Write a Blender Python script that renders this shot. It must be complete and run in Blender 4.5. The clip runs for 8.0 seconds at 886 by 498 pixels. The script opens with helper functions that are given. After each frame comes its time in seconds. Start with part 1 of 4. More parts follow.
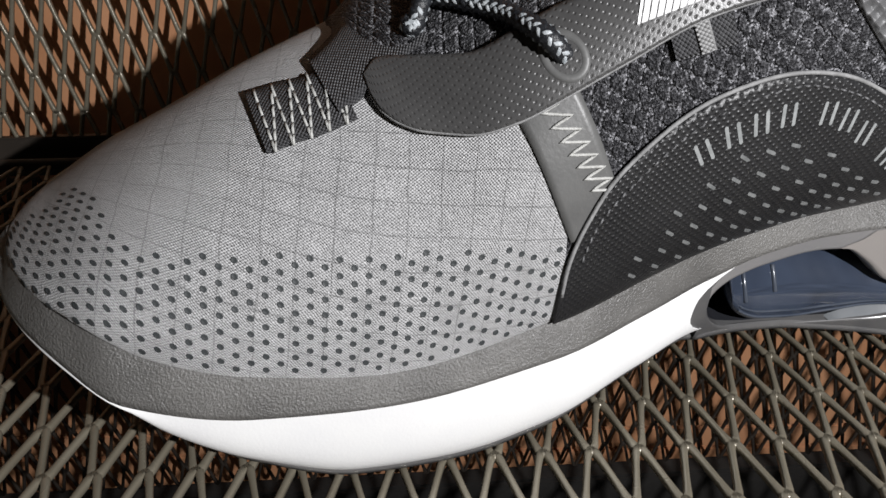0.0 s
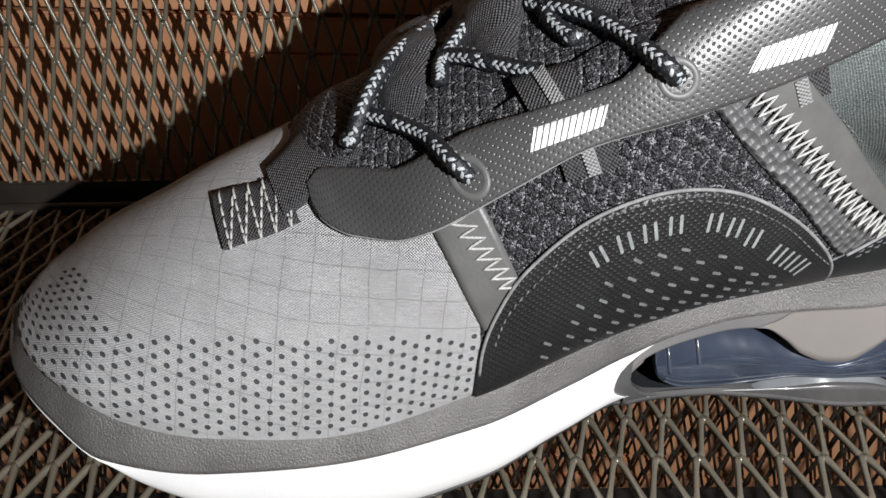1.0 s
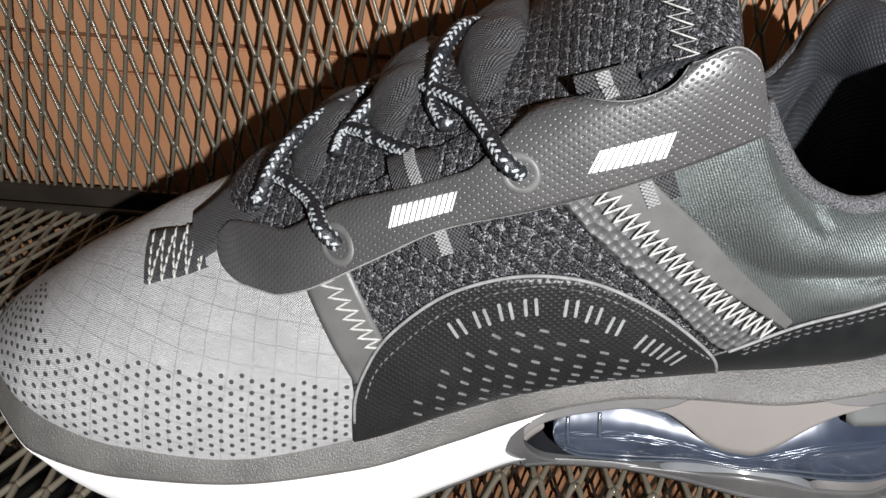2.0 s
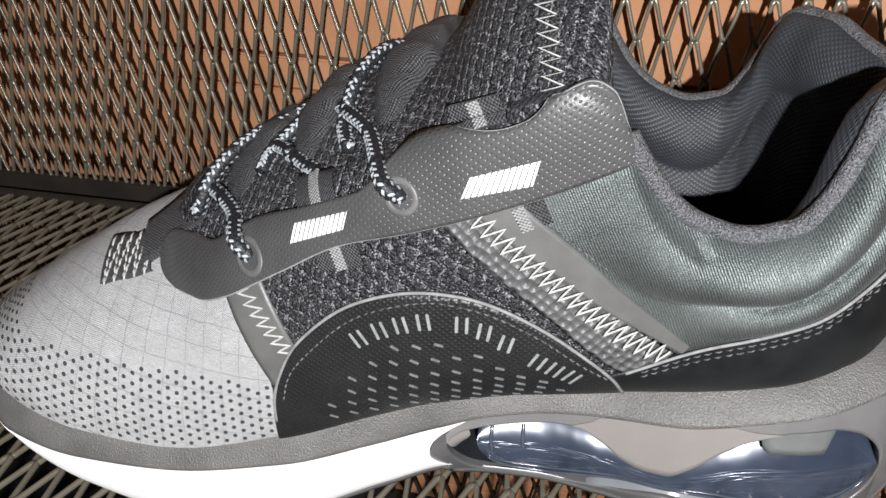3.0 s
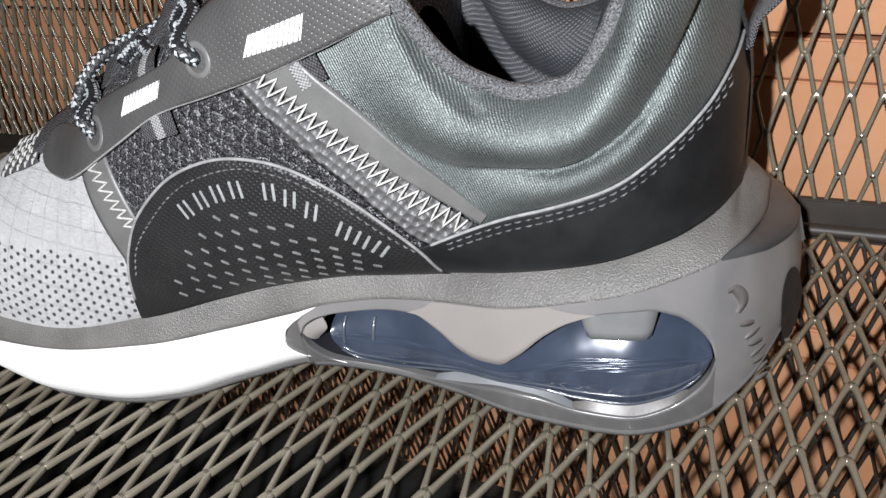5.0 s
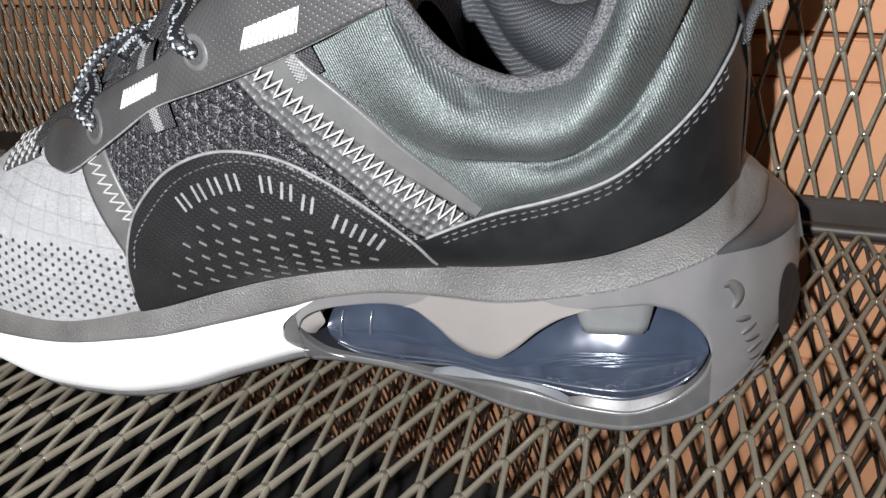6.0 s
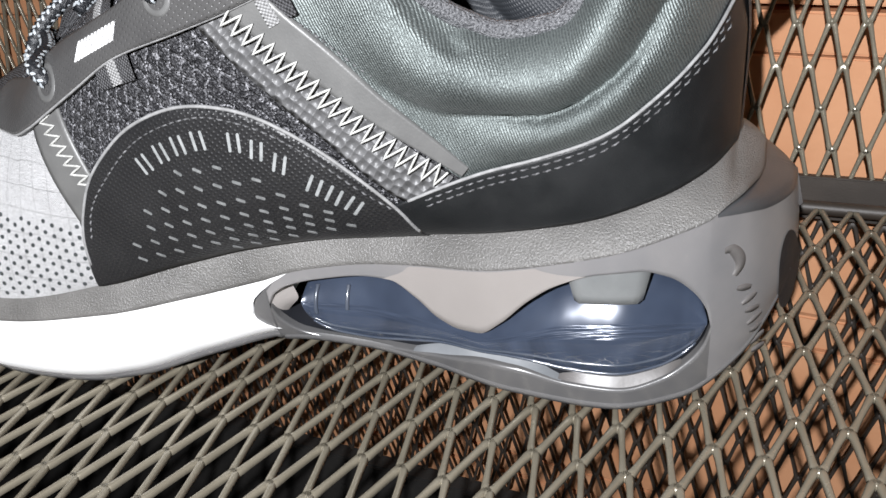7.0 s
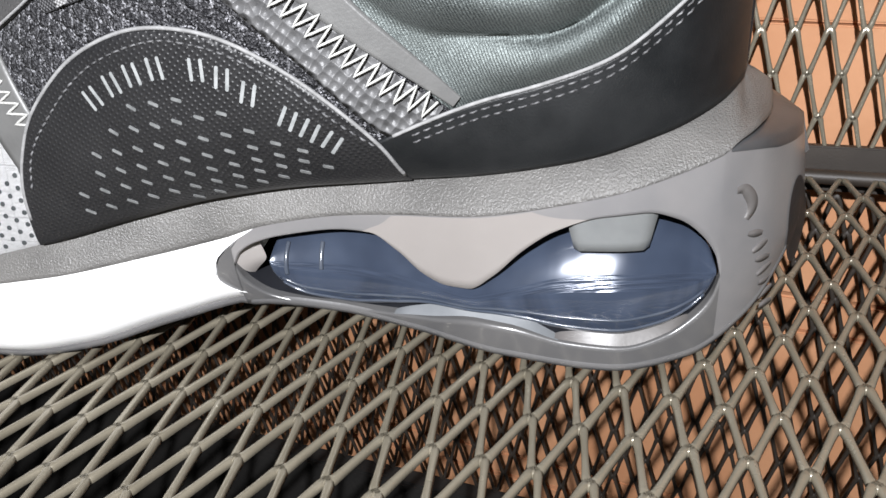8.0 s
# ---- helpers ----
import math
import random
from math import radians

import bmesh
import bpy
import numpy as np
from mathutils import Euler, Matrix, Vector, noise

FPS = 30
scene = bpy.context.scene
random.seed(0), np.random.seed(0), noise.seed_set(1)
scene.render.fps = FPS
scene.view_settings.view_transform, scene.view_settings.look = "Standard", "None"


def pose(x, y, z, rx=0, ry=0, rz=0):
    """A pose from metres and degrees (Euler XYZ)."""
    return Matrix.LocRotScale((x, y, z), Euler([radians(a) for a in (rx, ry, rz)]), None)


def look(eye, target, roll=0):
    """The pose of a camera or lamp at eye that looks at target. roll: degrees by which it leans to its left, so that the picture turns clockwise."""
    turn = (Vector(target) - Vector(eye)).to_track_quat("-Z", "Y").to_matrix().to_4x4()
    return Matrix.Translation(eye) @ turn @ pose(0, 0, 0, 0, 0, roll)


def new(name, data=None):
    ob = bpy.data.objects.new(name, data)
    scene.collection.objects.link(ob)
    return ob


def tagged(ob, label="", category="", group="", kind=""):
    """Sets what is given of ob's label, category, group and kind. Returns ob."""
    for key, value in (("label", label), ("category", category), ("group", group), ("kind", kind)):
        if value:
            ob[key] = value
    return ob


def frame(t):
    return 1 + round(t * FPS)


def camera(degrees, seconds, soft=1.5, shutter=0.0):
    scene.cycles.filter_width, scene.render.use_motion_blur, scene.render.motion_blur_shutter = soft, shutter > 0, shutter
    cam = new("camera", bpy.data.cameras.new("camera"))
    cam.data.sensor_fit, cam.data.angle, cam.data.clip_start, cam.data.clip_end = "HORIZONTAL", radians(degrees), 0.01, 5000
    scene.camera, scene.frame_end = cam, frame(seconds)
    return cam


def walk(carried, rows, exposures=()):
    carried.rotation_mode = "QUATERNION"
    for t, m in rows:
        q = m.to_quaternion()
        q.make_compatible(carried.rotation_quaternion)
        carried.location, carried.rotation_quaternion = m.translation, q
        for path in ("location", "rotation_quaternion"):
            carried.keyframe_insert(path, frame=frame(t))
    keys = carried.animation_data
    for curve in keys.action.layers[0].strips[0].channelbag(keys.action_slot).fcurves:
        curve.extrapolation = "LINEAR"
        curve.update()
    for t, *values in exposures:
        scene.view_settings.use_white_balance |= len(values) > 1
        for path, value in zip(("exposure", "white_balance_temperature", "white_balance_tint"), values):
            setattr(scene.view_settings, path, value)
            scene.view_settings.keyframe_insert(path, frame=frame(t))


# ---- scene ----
cam = camera(60.5, 8.0)
PATH = [
    (0, (0.004, -0.003, 0.135), (0.113, 1.708, -0.894), -0.2),
    (0.5, (0.019, -0.007, 0.145), (0.056, 1.706, -0.886), -1.3),
    (1, (0.033, -0.014, 0.164), (-0.01, 1.701, -0.863), -1.7),
    (1.5, (0.062, -0.014, 0.18), (-0.138, 1.691, -0.845), -1.6),
    (1.7, (0.076, -0.015, 0.179), (-0.208, 1.701, -0.808), -1.7),
    (2.8, (0.135, -0.002, 0.19), (-0.462, 1.598, -0.852), -4.1),
    (3, (0.143, -0.004, 0.189), (-0.493, 1.602, -0.82), -4.6),
    (3.5, (0.164, -0.002, 0.184), (-0.549, 1.582, -0.806), -5.9),
    (4, (0.188, 0.001, 0.17), (-0.574, 1.577, -0.798), -6.8),
    (4.5, (0.21, 0.002, 0.156), (-0.636, 1.549, -0.788), -7.5),
    (6, (0.221, 0.002, 0.149), (-0.692, 1.525, -0.771), -7.6),
    (6.5, (0.218, 0.004, 0.145), (-0.678, 1.536, -0.778), -7.4),
    (7, (0.214, 0.007, 0.135), (-0.638, 1.564, -0.787), -6.6),
    (7.5, (0.209, 0.009, 0.125), (-0.592, 1.595, -0.794), -5.8),
    (8, (0.202, 0.011, 0.114), (-0.55, 1.629, -0.79), -5.2),
]
walk(cam, [(t, look(eye, target, roll)) for t, eye, target, roll in PATH],
     [(0.0, -0.5, 6400, 10), (1.0, -0.35, 6400, 10), (1.5, -0.12, 6450, 10), (3.0, -0.12, 6400, 10), (3.5, -0.16, 6400, 10), (4.5, -0.03, 6300, 10), (6.0, 0.03, 6250, 10), (8.0, 0.27, 6250, 10)])

# ---- light ----
world = bpy.data.worlds.new("night")
scene.world = world
world.use_nodes = True
world.node_tree.nodes["Background"].inputs[0].default_value = (0.9, 0.75, 0.6, 1)
world.node_tree.nodes["Background"].inputs[1].default_value = 0.012
torch = bpy.data.lights.new("torch", "POINT")
torch.energy, torch.shadow_soft_size, torch.color = 13.9, 0.003, (1.0, 0.985, 0.985)
new("torch", torch).location = (0.212, -0.165, 0.236)


# ---- materials ----
def material(name, colour, rough=0.5, metal=0.0, spec=0.5):
    m = bpy.data.materials.new(name)
    m.use_nodes = True
    b = m.node_tree.nodes["Principled BSDF"]
    b.inputs["Base Color"].default_value = (*colour, 1)
    b.inputs["Roughness"].default_value = rough
    b.inputs["Metallic"].default_value = metal
    b.inputs["Specular IOR Level"].default_value = spec
    return m


def varied(name, colour, other, scale, rough=0.5, bump=0.0, bump_scale=None, metal=0.0, spec=0.5, detail=4.0, wear=0.0):
    """A surface that wanders between two colours, with fine relief; scales in repeats per metre."""
    m = material(name, colour, rough, metal, spec)
    n, l = m.node_tree.nodes, m.node_tree.links
    b = n["Principled BSDF"]
    co = n.new("ShaderNodeTexCoord")
    t = n.new("ShaderNodeTexNoise")
    t.inputs["Scale"].default_value, t.inputs["Detail"].default_value = scale, detail
    l.new(co.outputs["Object"], t.inputs["Vector"])
    r = n.new("ShaderNodeValToRGB")
    r.color_ramp.elements[0].position, r.color_ramp.elements[1].position = 0.35, 0.65
    r.color_ramp.elements[0].color, r.color_ramp.elements[1].color = (*colour, 1), (*other, 1)
    l.new(t.outputs["Fac"], r.inputs["Fac"])
    l.new(r.outputs["Color"], b.inputs["Base Color"])
    if bump:
        t2 = n.new("ShaderNodeTexNoise")
        t2.inputs["Scale"].default_value, t2.inputs["Detail"].default_value = bump_scale or scale * 8, 3.0
        l.new(co.outputs["Object"], t2.inputs["Vector"])
        bp = n.new("ShaderNodeBump")
        bp.inputs["Strength"].default_value, bp.inputs["Distance"].default_value = 1.0, bump
        l.new(t2.outputs["Fac"], bp.inputs["Height"])
        l.new(bp.outputs["Normal"], b.inputs["Normal"])
        if wear:
            mr = n.new("ShaderNodeMapRange")
            mr.inputs["To Min"].default_value, mr.inputs["To Max"].default_value = rough - wear, rough + wear
            l.new(t.outputs["Fac"], mr.inputs["Value"])
            l.new(mr.outputs["Result"], b.inputs["Roughness"])
    return m


def with_nodes(m):
    return m.node_tree.nodes, m.node_tree.links, m.node_tree.nodes["Principled BSDF"]


def calc(n, l, op, a, b=None):
    q = n.new("ShaderNodeMath")
    q.operation = op
    for i, v in enumerate((a, b)):
        if v is None:
            continue
        if isinstance(v, (int, float)):
            q.inputs[i].default_value = v
        else:
            l.new(v, q.inputs[i])
    return q.outputs[0]


def relief(n, l, b, height, distance):
    bp = n.new("ShaderNodeBump")
    bp.inputs["Distance"].default_value = distance
    l.new(height, bp.inputs["Height"])
    l.new(bp.outputs["Normal"], b.inputs["Normal"])


def blend(n, l, fac, one, two):
    r = n.new("ShaderNodeValToRGB")
    r.color_ramp.elements[0].color, r.color_ramp.elements[1].color = (*one, 1), (*two, 1)
    l.new(fac, r.inputs["Fac"])
    return r


def noise_at(n, l, vector, scale, detail=3.0):
    t = n.new("ShaderNodeTexNoise")
    t.inputs["Scale"].default_value, t.inputs["Detail"].default_value = scale, detail
    l.new(vector, t.inputs["Vector"])
    return t.outputs["Fac"]


def ripstop():
    """Grey woven cloth with a faint grid of thicker threads."""
    m = material("grey_ripstop", (0.4, 0.4, 0.4), 0.5)
    n, l, b = with_nodes(m)
    uv = n.new("ShaderNodeUVMap")
    turn = n.new("ShaderNodeMapping")
    turn.inputs["Rotation"].default_value = (0, 0, 0.2)
    l.new(uv.outputs[0], turn.inputs["Vector"])
    sep = n.new("ShaderNodeSeparateXYZ")
    l.new(turn.outputs[0], sep.inputs[0])
    lines = None
    for axis in (0, 1):
        wob = calc(n, l, "MULTIPLY", noise_at(n, l, uv.outputs[0], 60, 2), 0.35)
        f = calc(n, l, "FRACT", calc(n, l, "ADD", calc(n, l, "MULTIPLY", sep.outputs[axis], 145.0), wob))
        d = calc(n, l, "ABSOLUTE", calc(n, l, "SUBTRACT", f, 0.5))
        g = calc(n, l, "LESS_THAN", d, 0.022)
        lines = g if lines is None else calc(n, l, "MAXIMUM", lines, g)
    wave = calc(n, l, "MULTIPLY", noise_at(n, l, uv.outputs[0], 140, 2), 9.0)
    tx = calc(n, l, "SINE", calc(n, l, "ADD", calc(n, l, "MULTIPLY", sep.outputs[0], math.tau / 0.00078), wave))
    ty = calc(n, l, "SINE", calc(n, l, "ADD", calc(n, l, "MULTIPLY", sep.outputs[1], math.tau / 0.00066), wave))
    yarn = calc(n, l, "MULTIPLY", tx, ty)
    stray = n.new("ShaderNodeMapping")
    stray.inputs["Scale"].default_value = (300, 3000, 1)
    l.new(turn.outputs[0], stray.inputs["Vector"])
    weave = calc(n, l, "ADD", yarn, calc(n, l, "MULTIPLY", calc(n, l, "SUBTRACT", noise_at(n, l, stray.outputs[0], 1.0, 2), 0.5), 2.4))
    patch_tone = noise_at(n, l, uv.outputs[0], 160, 4)
    tone = calc(n, l, "ADD", calc(n, l, "MULTIPLY", patch_tone, 0.35), calc(n, l, "MULTIPLY", noise_at(n, l, uv.outputs[0], 2200, 1), 1.0))
    tone = calc(n, l, "SUBTRACT", calc(n, l, "ADD", calc(n, l, "SUBTRACT", tone, 0.2), calc(n, l, "MULTIPLY", weave, 0.30)), calc(n, l, "MULTIPLY", lines, calc(n, l, "MULTIPLY", noise_at(n, l, uv.outputs[0], 60, 2), 0.6)))
    r = blend(n, l, tone, (0.25, 0.25, 0.252), (0.74, 0.74, 0.745))
    l.new(r.outputs[0], b.inputs["Base Color"])
    b.inputs["Sheen Weight"].default_value = 0.2
    relief(n, l, b, calc(n, l, "SUBTRACT", calc(n, l, "ADD", calc(n, l, "MULTIPLY", weave, 0.4), noise_at(n, l, uv.outputs[0], 2600, 1)), lines), 0.00040)
    return m


def knit():
    """Black and grey marled knit with staggered rows of open cells, by UV."""
    m = material("marled_knit", (0.05, 0.05, 0.05), 0.6)
    n, l, b = with_nodes(m)
    uv = n.new("ShaderNodeUVMap")
    turn = n.new("ShaderNodeMapping")
    turn.inputs["Rotation"].default_value = (0, 0, -0.35)
    l.new(uv.outputs[0], turn.inputs["Vector"])
    sep = n.new("ShaderNodeSeparateXYZ")
    l.new(turn.outputs[0], sep.inputs[0])
    wob = calc(n, l, "MULTIPLY", noise_at(n, l, uv.outputs[0], 420, 3), 1.7)
    x = calc(n, l, "ADD", calc(n, l, "MULTIPLY", sep.outputs[0], math.pi / 0.0040), wob)
    y = calc(n, l, "ADD", calc(n, l, "MULTIPLY", sep.outputs[1], math.pi / 0.0062), wob)
    cell = calc(n, l, "ABSOLUTE", calc(n, l, "MULTIPLY", calc(n, l, "SINE", calc(n, l, "ADD", x, y)), calc(n, l, "SINE", calc(n, l, "SUBTRACT", x, y))))
    rib = calc(n, l, "SUBTRACT", 1.0, calc(n, l, "MINIMUM", calc(n, l, "MULTIPLY", cell, 2.1), 1.0))
    yarn = n.new("ShaderNodeTexVoronoi")
    yarn.inputs["Scale"].default_value = 2500
    l.new(turn.outputs[0], yarn.inputs["Vector"])
    tint = n.new("ShaderNodeSeparateColor")
    l.new(yarn.outputs["Color"], tint.inputs[0])
    speck = calc(n, l, "POWER", tint.outputs[0], 3.0)
    mixed = calc(n, l, "MULTIPLY", speck, calc(n, l, "ADD", calc(n, l, "MULTIPLY", rib, 0.68), 0.2))
    r = blend(n, l, mixed, (0.006, 0.006, 0.008), (0.50, 0.50, 0.53))
    l.new(r.outputs[0], b.inputs["Base Color"])
    relief(n, l, b, calc(n, l, "SUBTRACT", rib, calc(n, l, "MULTIPLY", yarn.outputs["Distance"], 0.6)), 0.0008)
    return m


def pebbled(name, colour, other, cell, depth, rough, spec=0.5, raised=True, crisp=2.2):
    """Rubberised sheet with a regular field of small bumps or pits, by UV."""
    m = material(name, colour, rough, 0.0, spec)
    n, l, b = with_nodes(m)
    uv = n.new("ShaderNodeUVMap")
    sep = n.new("ShaderNodeSeparateXYZ")
    l.new(uv.outputs[0], sep.inputs[0])
    k = math.pi / cell
    x, y = calc(n, l, "MULTIPLY", sep.outputs[0], k), calc(n, l, "MULTIPLY", sep.outputs[1], k * 1.1)
    dots = calc(n, l, "MULTIPLY", calc(n, l, "SINE", calc(n, l, "ADD", x, y)), calc(n, l, "SINE", calc(n, l, "SUBTRACT", x, y)))
    dots = calc(n, l, "POWER", calc(n, l, "ABSOLUTE", dots), crisp)
    fine = noise_at(n, l, uv.outputs[0], 2500, 2)
    r = blend(n, l, noise_at(n, l, uv.outputs[0], 70, 5), colour, other)
    r.color_ramp.elements[0].position, r.color_ramp.elements[1].position = 0.3, 0.7
    l.new(r.outputs[0], b.inputs["Base Color"])
    relief(n, l, b, calc(n, l, "ADD", calc(n, l, "MULTIPLY", dots, 1.0 if raised else -1.0), calc(n, l, "MULTIPLY", fine, 0.25)), depth)
    return m


def satin():
    """Dark green-grey satin with a fine twill."""
    m = material("satin_collar", (0.06, 0.07, 0.068), 0.58, 0.8, 0.35)
    n, l, b = with_nodes(m)
    uv = n.new("ShaderNodeUVMap")
    place = n.new("ShaderNodeTexCoord")
    xyz = n.new("ShaderNodeSeparateXYZ")
    l.new(place.outputs["Object"], xyz.inputs[0])
    across = calc(n, l, "ADD", calc(n, l, "MULTIPLY", xyz.outputs[0], 9600.0), calc(n, l, "MULTIPLY", xyz.outputs[2], 3600.0))
    wander = calc(n, l, "MULTIPLY", noise_at(n, l, place.outputs["Object"], 300, 3), 9.0)
    d = calc(n, l, "SINE", calc(n, l, "ADD", across, wander))
    fuzz = noise_at(n, l, uv.outputs[0], 2400, 1)
    tone = calc(n, l, "ADD", calc(n, l, "MULTIPLY", noise_at(n, l, uv.outputs[0], 45, 4), 0.6), calc(n, l, "ADD", calc(n, l, "MULTIPLY", fuzz, 0.7), calc(n, l, "MULTIPLY", d, 0.11)))
    r = blend(n, l, tone, (0.026, 0.032, 0.033), (0.215, 0.240, 0.234))
    r.color_ramp.elements[0].position, r.color_ramp.elements[1].position = 0.3, 0.8
    l.new(r.outputs[0], b.inputs["Base Color"])
    b.inputs["Sheen Weight"].default_value = 0.05
    b.inputs["Sheen Roughness"].default_value = 0.4
    relief(n, l, b, calc(n, l, "ADD", calc(n, l, "MULTIPLY", d, 0.3), calc(n, l, "MULTIPLY", fuzz, 0.8)), 0.00016)
    return m


def webbing(name, colour, other, rough=0.6):
    m = material(name, colour, rough)
    n, l, b = with_nodes(m)
    uv = n.new("ShaderNodeUVMap")
    sep = n.new("ShaderNodeSeparateXYZ")
    l.new(uv.outputs[0], sep.inputs[0])
    a = calc(n, l, "SINE", calc(n, l, "MULTIPLY", sep.outputs[0], 7000.0))
    c = calc(n, l, "SINE", calc(n, l, "MULTIPLY", sep.outputs[1], 6000.0))
    rib = calc(n, l, "ADD", calc(n, l, "MULTIPLY", calc(n, l, "MULTIPLY", a, c), 0.5), noise_at(n, l, uv.outputs[0], 900, 2))
    r = blend(n, l, rib, colour, other)
    l.new(r.outputs[0], b.inputs["Base Color"])
    relief(n, l, b, rib, 0.0004)
    return m


def quilted():
    """Grey film heat-pressed over small round cushions."""
    m = material("grey_quilted_film", (0.10, 0.10, 0.10), 0.45)
    n, l, b = with_nodes(m)
    uv = n.new("ShaderNodeUVMap")
    cell = n.new("ShaderNodeTexVoronoi")
    cell.feature = "SMOOTH_F1"
    cell.inputs["Scale"].default_value, cell.inputs["Smoothness"].default_value, cell.inputs["Randomness"].default_value = 420, 0.3, 0.35
    l.new(uv.outputs[0], cell.inputs["Vector"])
    r = blend(n, l, noise_at(n, l, uv.outputs[0], 260, 4), (0.075, 0.075, 0.077), (0.135, 0.135, 0.137))
    l.new(r.outputs[0], b.inputs["Base Color"])
    height = calc(n, l, "ADD", calc(n, l, "MULTIPLY", cell.outputs["Distance"], -1.6), calc(n, l, "MULTIPLY", noise_at(n, l, uv.outputs[0], 1600, 2), 0.12))
    relief(n, l, b, height, 0.0010)
    return m


METAL = varied("bronze_powder_coat", (0.205, 0.182, 0.136), (0.255, 0.228, 0.174), 60, 0.26, 0.00006, 1500, metal=0.3, spec=0.8, wear=0.08)
FRAME = varied("dark_frame_paint_and_shade", (0.030, 0.024, 0.019), (0.044, 0.035, 0.028), 40, 0.5, 0.00006, 1200)
TERRA = varied("terracotta_board", (0.54, 0.255, 0.125), (0.62, 0.315, 0.165), 22, 0.7, 0.0002, 300)
GROUND = varied("dark_ground", (0.012, 0.011, 0.010), (0.026, 0.024, 0.022), 18, 0.85, 0.0006, 250)
WHITE = varied("white_foam", (0.80, 0.80, 0.80), (0.84, 0.84, 0.83), 60, 0.55, 0.00004, 1500)
BAND = varied("grey_rubber", (0.112, 0.109, 0.104), (0.150, 0.146, 0.139), 70, 0.35, 0.00038, 1900, wear=0.08)
CLOTH, KNIT, SATIN = ripstop(), knit(), satin()
PANEL = pebbled("black_embossed_leather", (0.012, 0.012, 0.013), (0.018, 0.018, 0.019), 0.0019, 0.00014, 0.42, raised=False, crisp=3.0)
FLAP = pebbled("grey_embossed_sheet", (0.058, 0.057, 0.057), (0.078, 0.077, 0.076), 0.0021, 0.00014, 0.35, crisp=6.0)
LEATHER = varied("black_leather", (0.007, 0.008, 0.009), (0.012, 0.013, 0.014), 120, 0.44, 0.00008, 2200, spec=0.4, wear=0.05)
STRAP = varied("grey_overlay_film", (0.105, 0.105, 0.103), (0.125, 0.125, 0.122), 150, 0.42, 0.00006, 1200)
QUILT = quilted()
EDGE = varied("grey_cut_edge", (0.20, 0.20, 0.20), (0.28, 0.28, 0.28), 400, 0.7, 0.0002, 1500)
THREAD = varied("white_thread", (0.40, 0.40, 0.38), (0.54, 0.54, 0.52), 700, 0.5, 0.0002, 2500)
DARK_THREAD = varied("grey_thread", (0.045, 0.045, 0.047), (0.17, 0.17, 0.175), 900, 0.5, 0.0002, 2500)
REFLECT = varied("reflective_thread", (0.86, 0.86, 0.86), (0.9, 0.9, 0.9), 500, 0.4, 0.0002, 1500)
PRINT = varied("grey_print", (0.22, 0.23, 0.23), (0.30, 0.31, 0.31), 500, 0.5, 0.00005, 1500)
DASH = varied("dull_grey_print", (0.13, 0.135, 0.135), (0.19, 0.195, 0.195), 600, 0.45, 0.0001, 1500)
HOLE = varied("dark_hole", (0.035, 0.04, 0.042), (0.055, 0.06, 0.062), 900, 0.6, 0.00005, 1500)
WEB = webbing("black_webbing", (0.014, 0.014, 0.015), (0.095, 0.095, 0.10), 0.5)
WEB_HEEL = webbing("dark_grey_webbing", (0.022, 0.022, 0.024), (0.135, 0.135, 0.142), 0.5)
WEB_LIGHT = webbing("pale_grey_webbing", (0.16, 0.16, 0.16), (0.40, 0.40, 0.40))
LACE = varied("black_lace", (0.010, 0.011, 0.013), (0.022, 0.024, 0.028), 900, 0.42, 0.0002, 2500)
FLECK = varied("pale_lace_fleck", (0.32, 0.35, 0.37), (0.52, 0.55, 0.57), 900, 0.4, 0.0002, 2500)
BINDING = varied("grey_knit_binding", (0.040, 0.041, 0.045), (0.175, 0.177, 0.185), 2000, 0.42, 0.0009, 1700)
LINING = pebbled("black_lining_knit", (0.026, 0.029, 0.034), (0.046, 0.050, 0.057), 0.0018, 0.00018, 0.5, crisp=1.5)
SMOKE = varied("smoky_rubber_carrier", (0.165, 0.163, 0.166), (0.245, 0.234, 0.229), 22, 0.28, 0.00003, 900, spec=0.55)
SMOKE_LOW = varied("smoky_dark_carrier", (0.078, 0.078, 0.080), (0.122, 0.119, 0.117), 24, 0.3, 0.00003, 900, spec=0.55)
for smoky in (SMOKE, SMOKE_LOW):
    smoky.node_tree.nodes["Principled BSDF"].inputs["Coat Weight"].default_value = 0.5
    smoky.node_tree.nodes["Principled BSDF"].inputs["Coat Roughness"].default_value = 0.12
TAUPE = varied("taupe_shank", (0.25, 0.232, 0.220), (0.275, 0.256, 0.243), 40, 0.3, 0.00003, 900)
MARK = varied("smoky_mark", (0.10, 0.094, 0.090), (0.13, 0.122, 0.118), 60, 0.4, 0.00003, 900)
CORE_RUBBER = varied("dark_smoky_lip", (0.045, 0.047, 0.050), (0.075, 0.076, 0.078), 40, 0.3, 0.00003, 900)
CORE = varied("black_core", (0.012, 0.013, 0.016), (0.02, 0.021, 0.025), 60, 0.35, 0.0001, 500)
EYELET = varied("grey_eyelet", (0.10, 0.10, 0.098), (0.13, 0.13, 0.128), 200, 0.45, 0.00003, 900)
AIR = material("blue_air_film", (0.03, 0.04, 0.06), 0.22, 0.15, 0.45)
AIR.node_tree.nodes["Principled BSDF"].inputs["Coat Weight"].default_value = 1.0
AIR.node_tree.nodes["Principled BSDF"].inputs["Coat Roughness"].default_value = 0.04
air_nodes, air_links, air_shader = with_nodes(AIR)
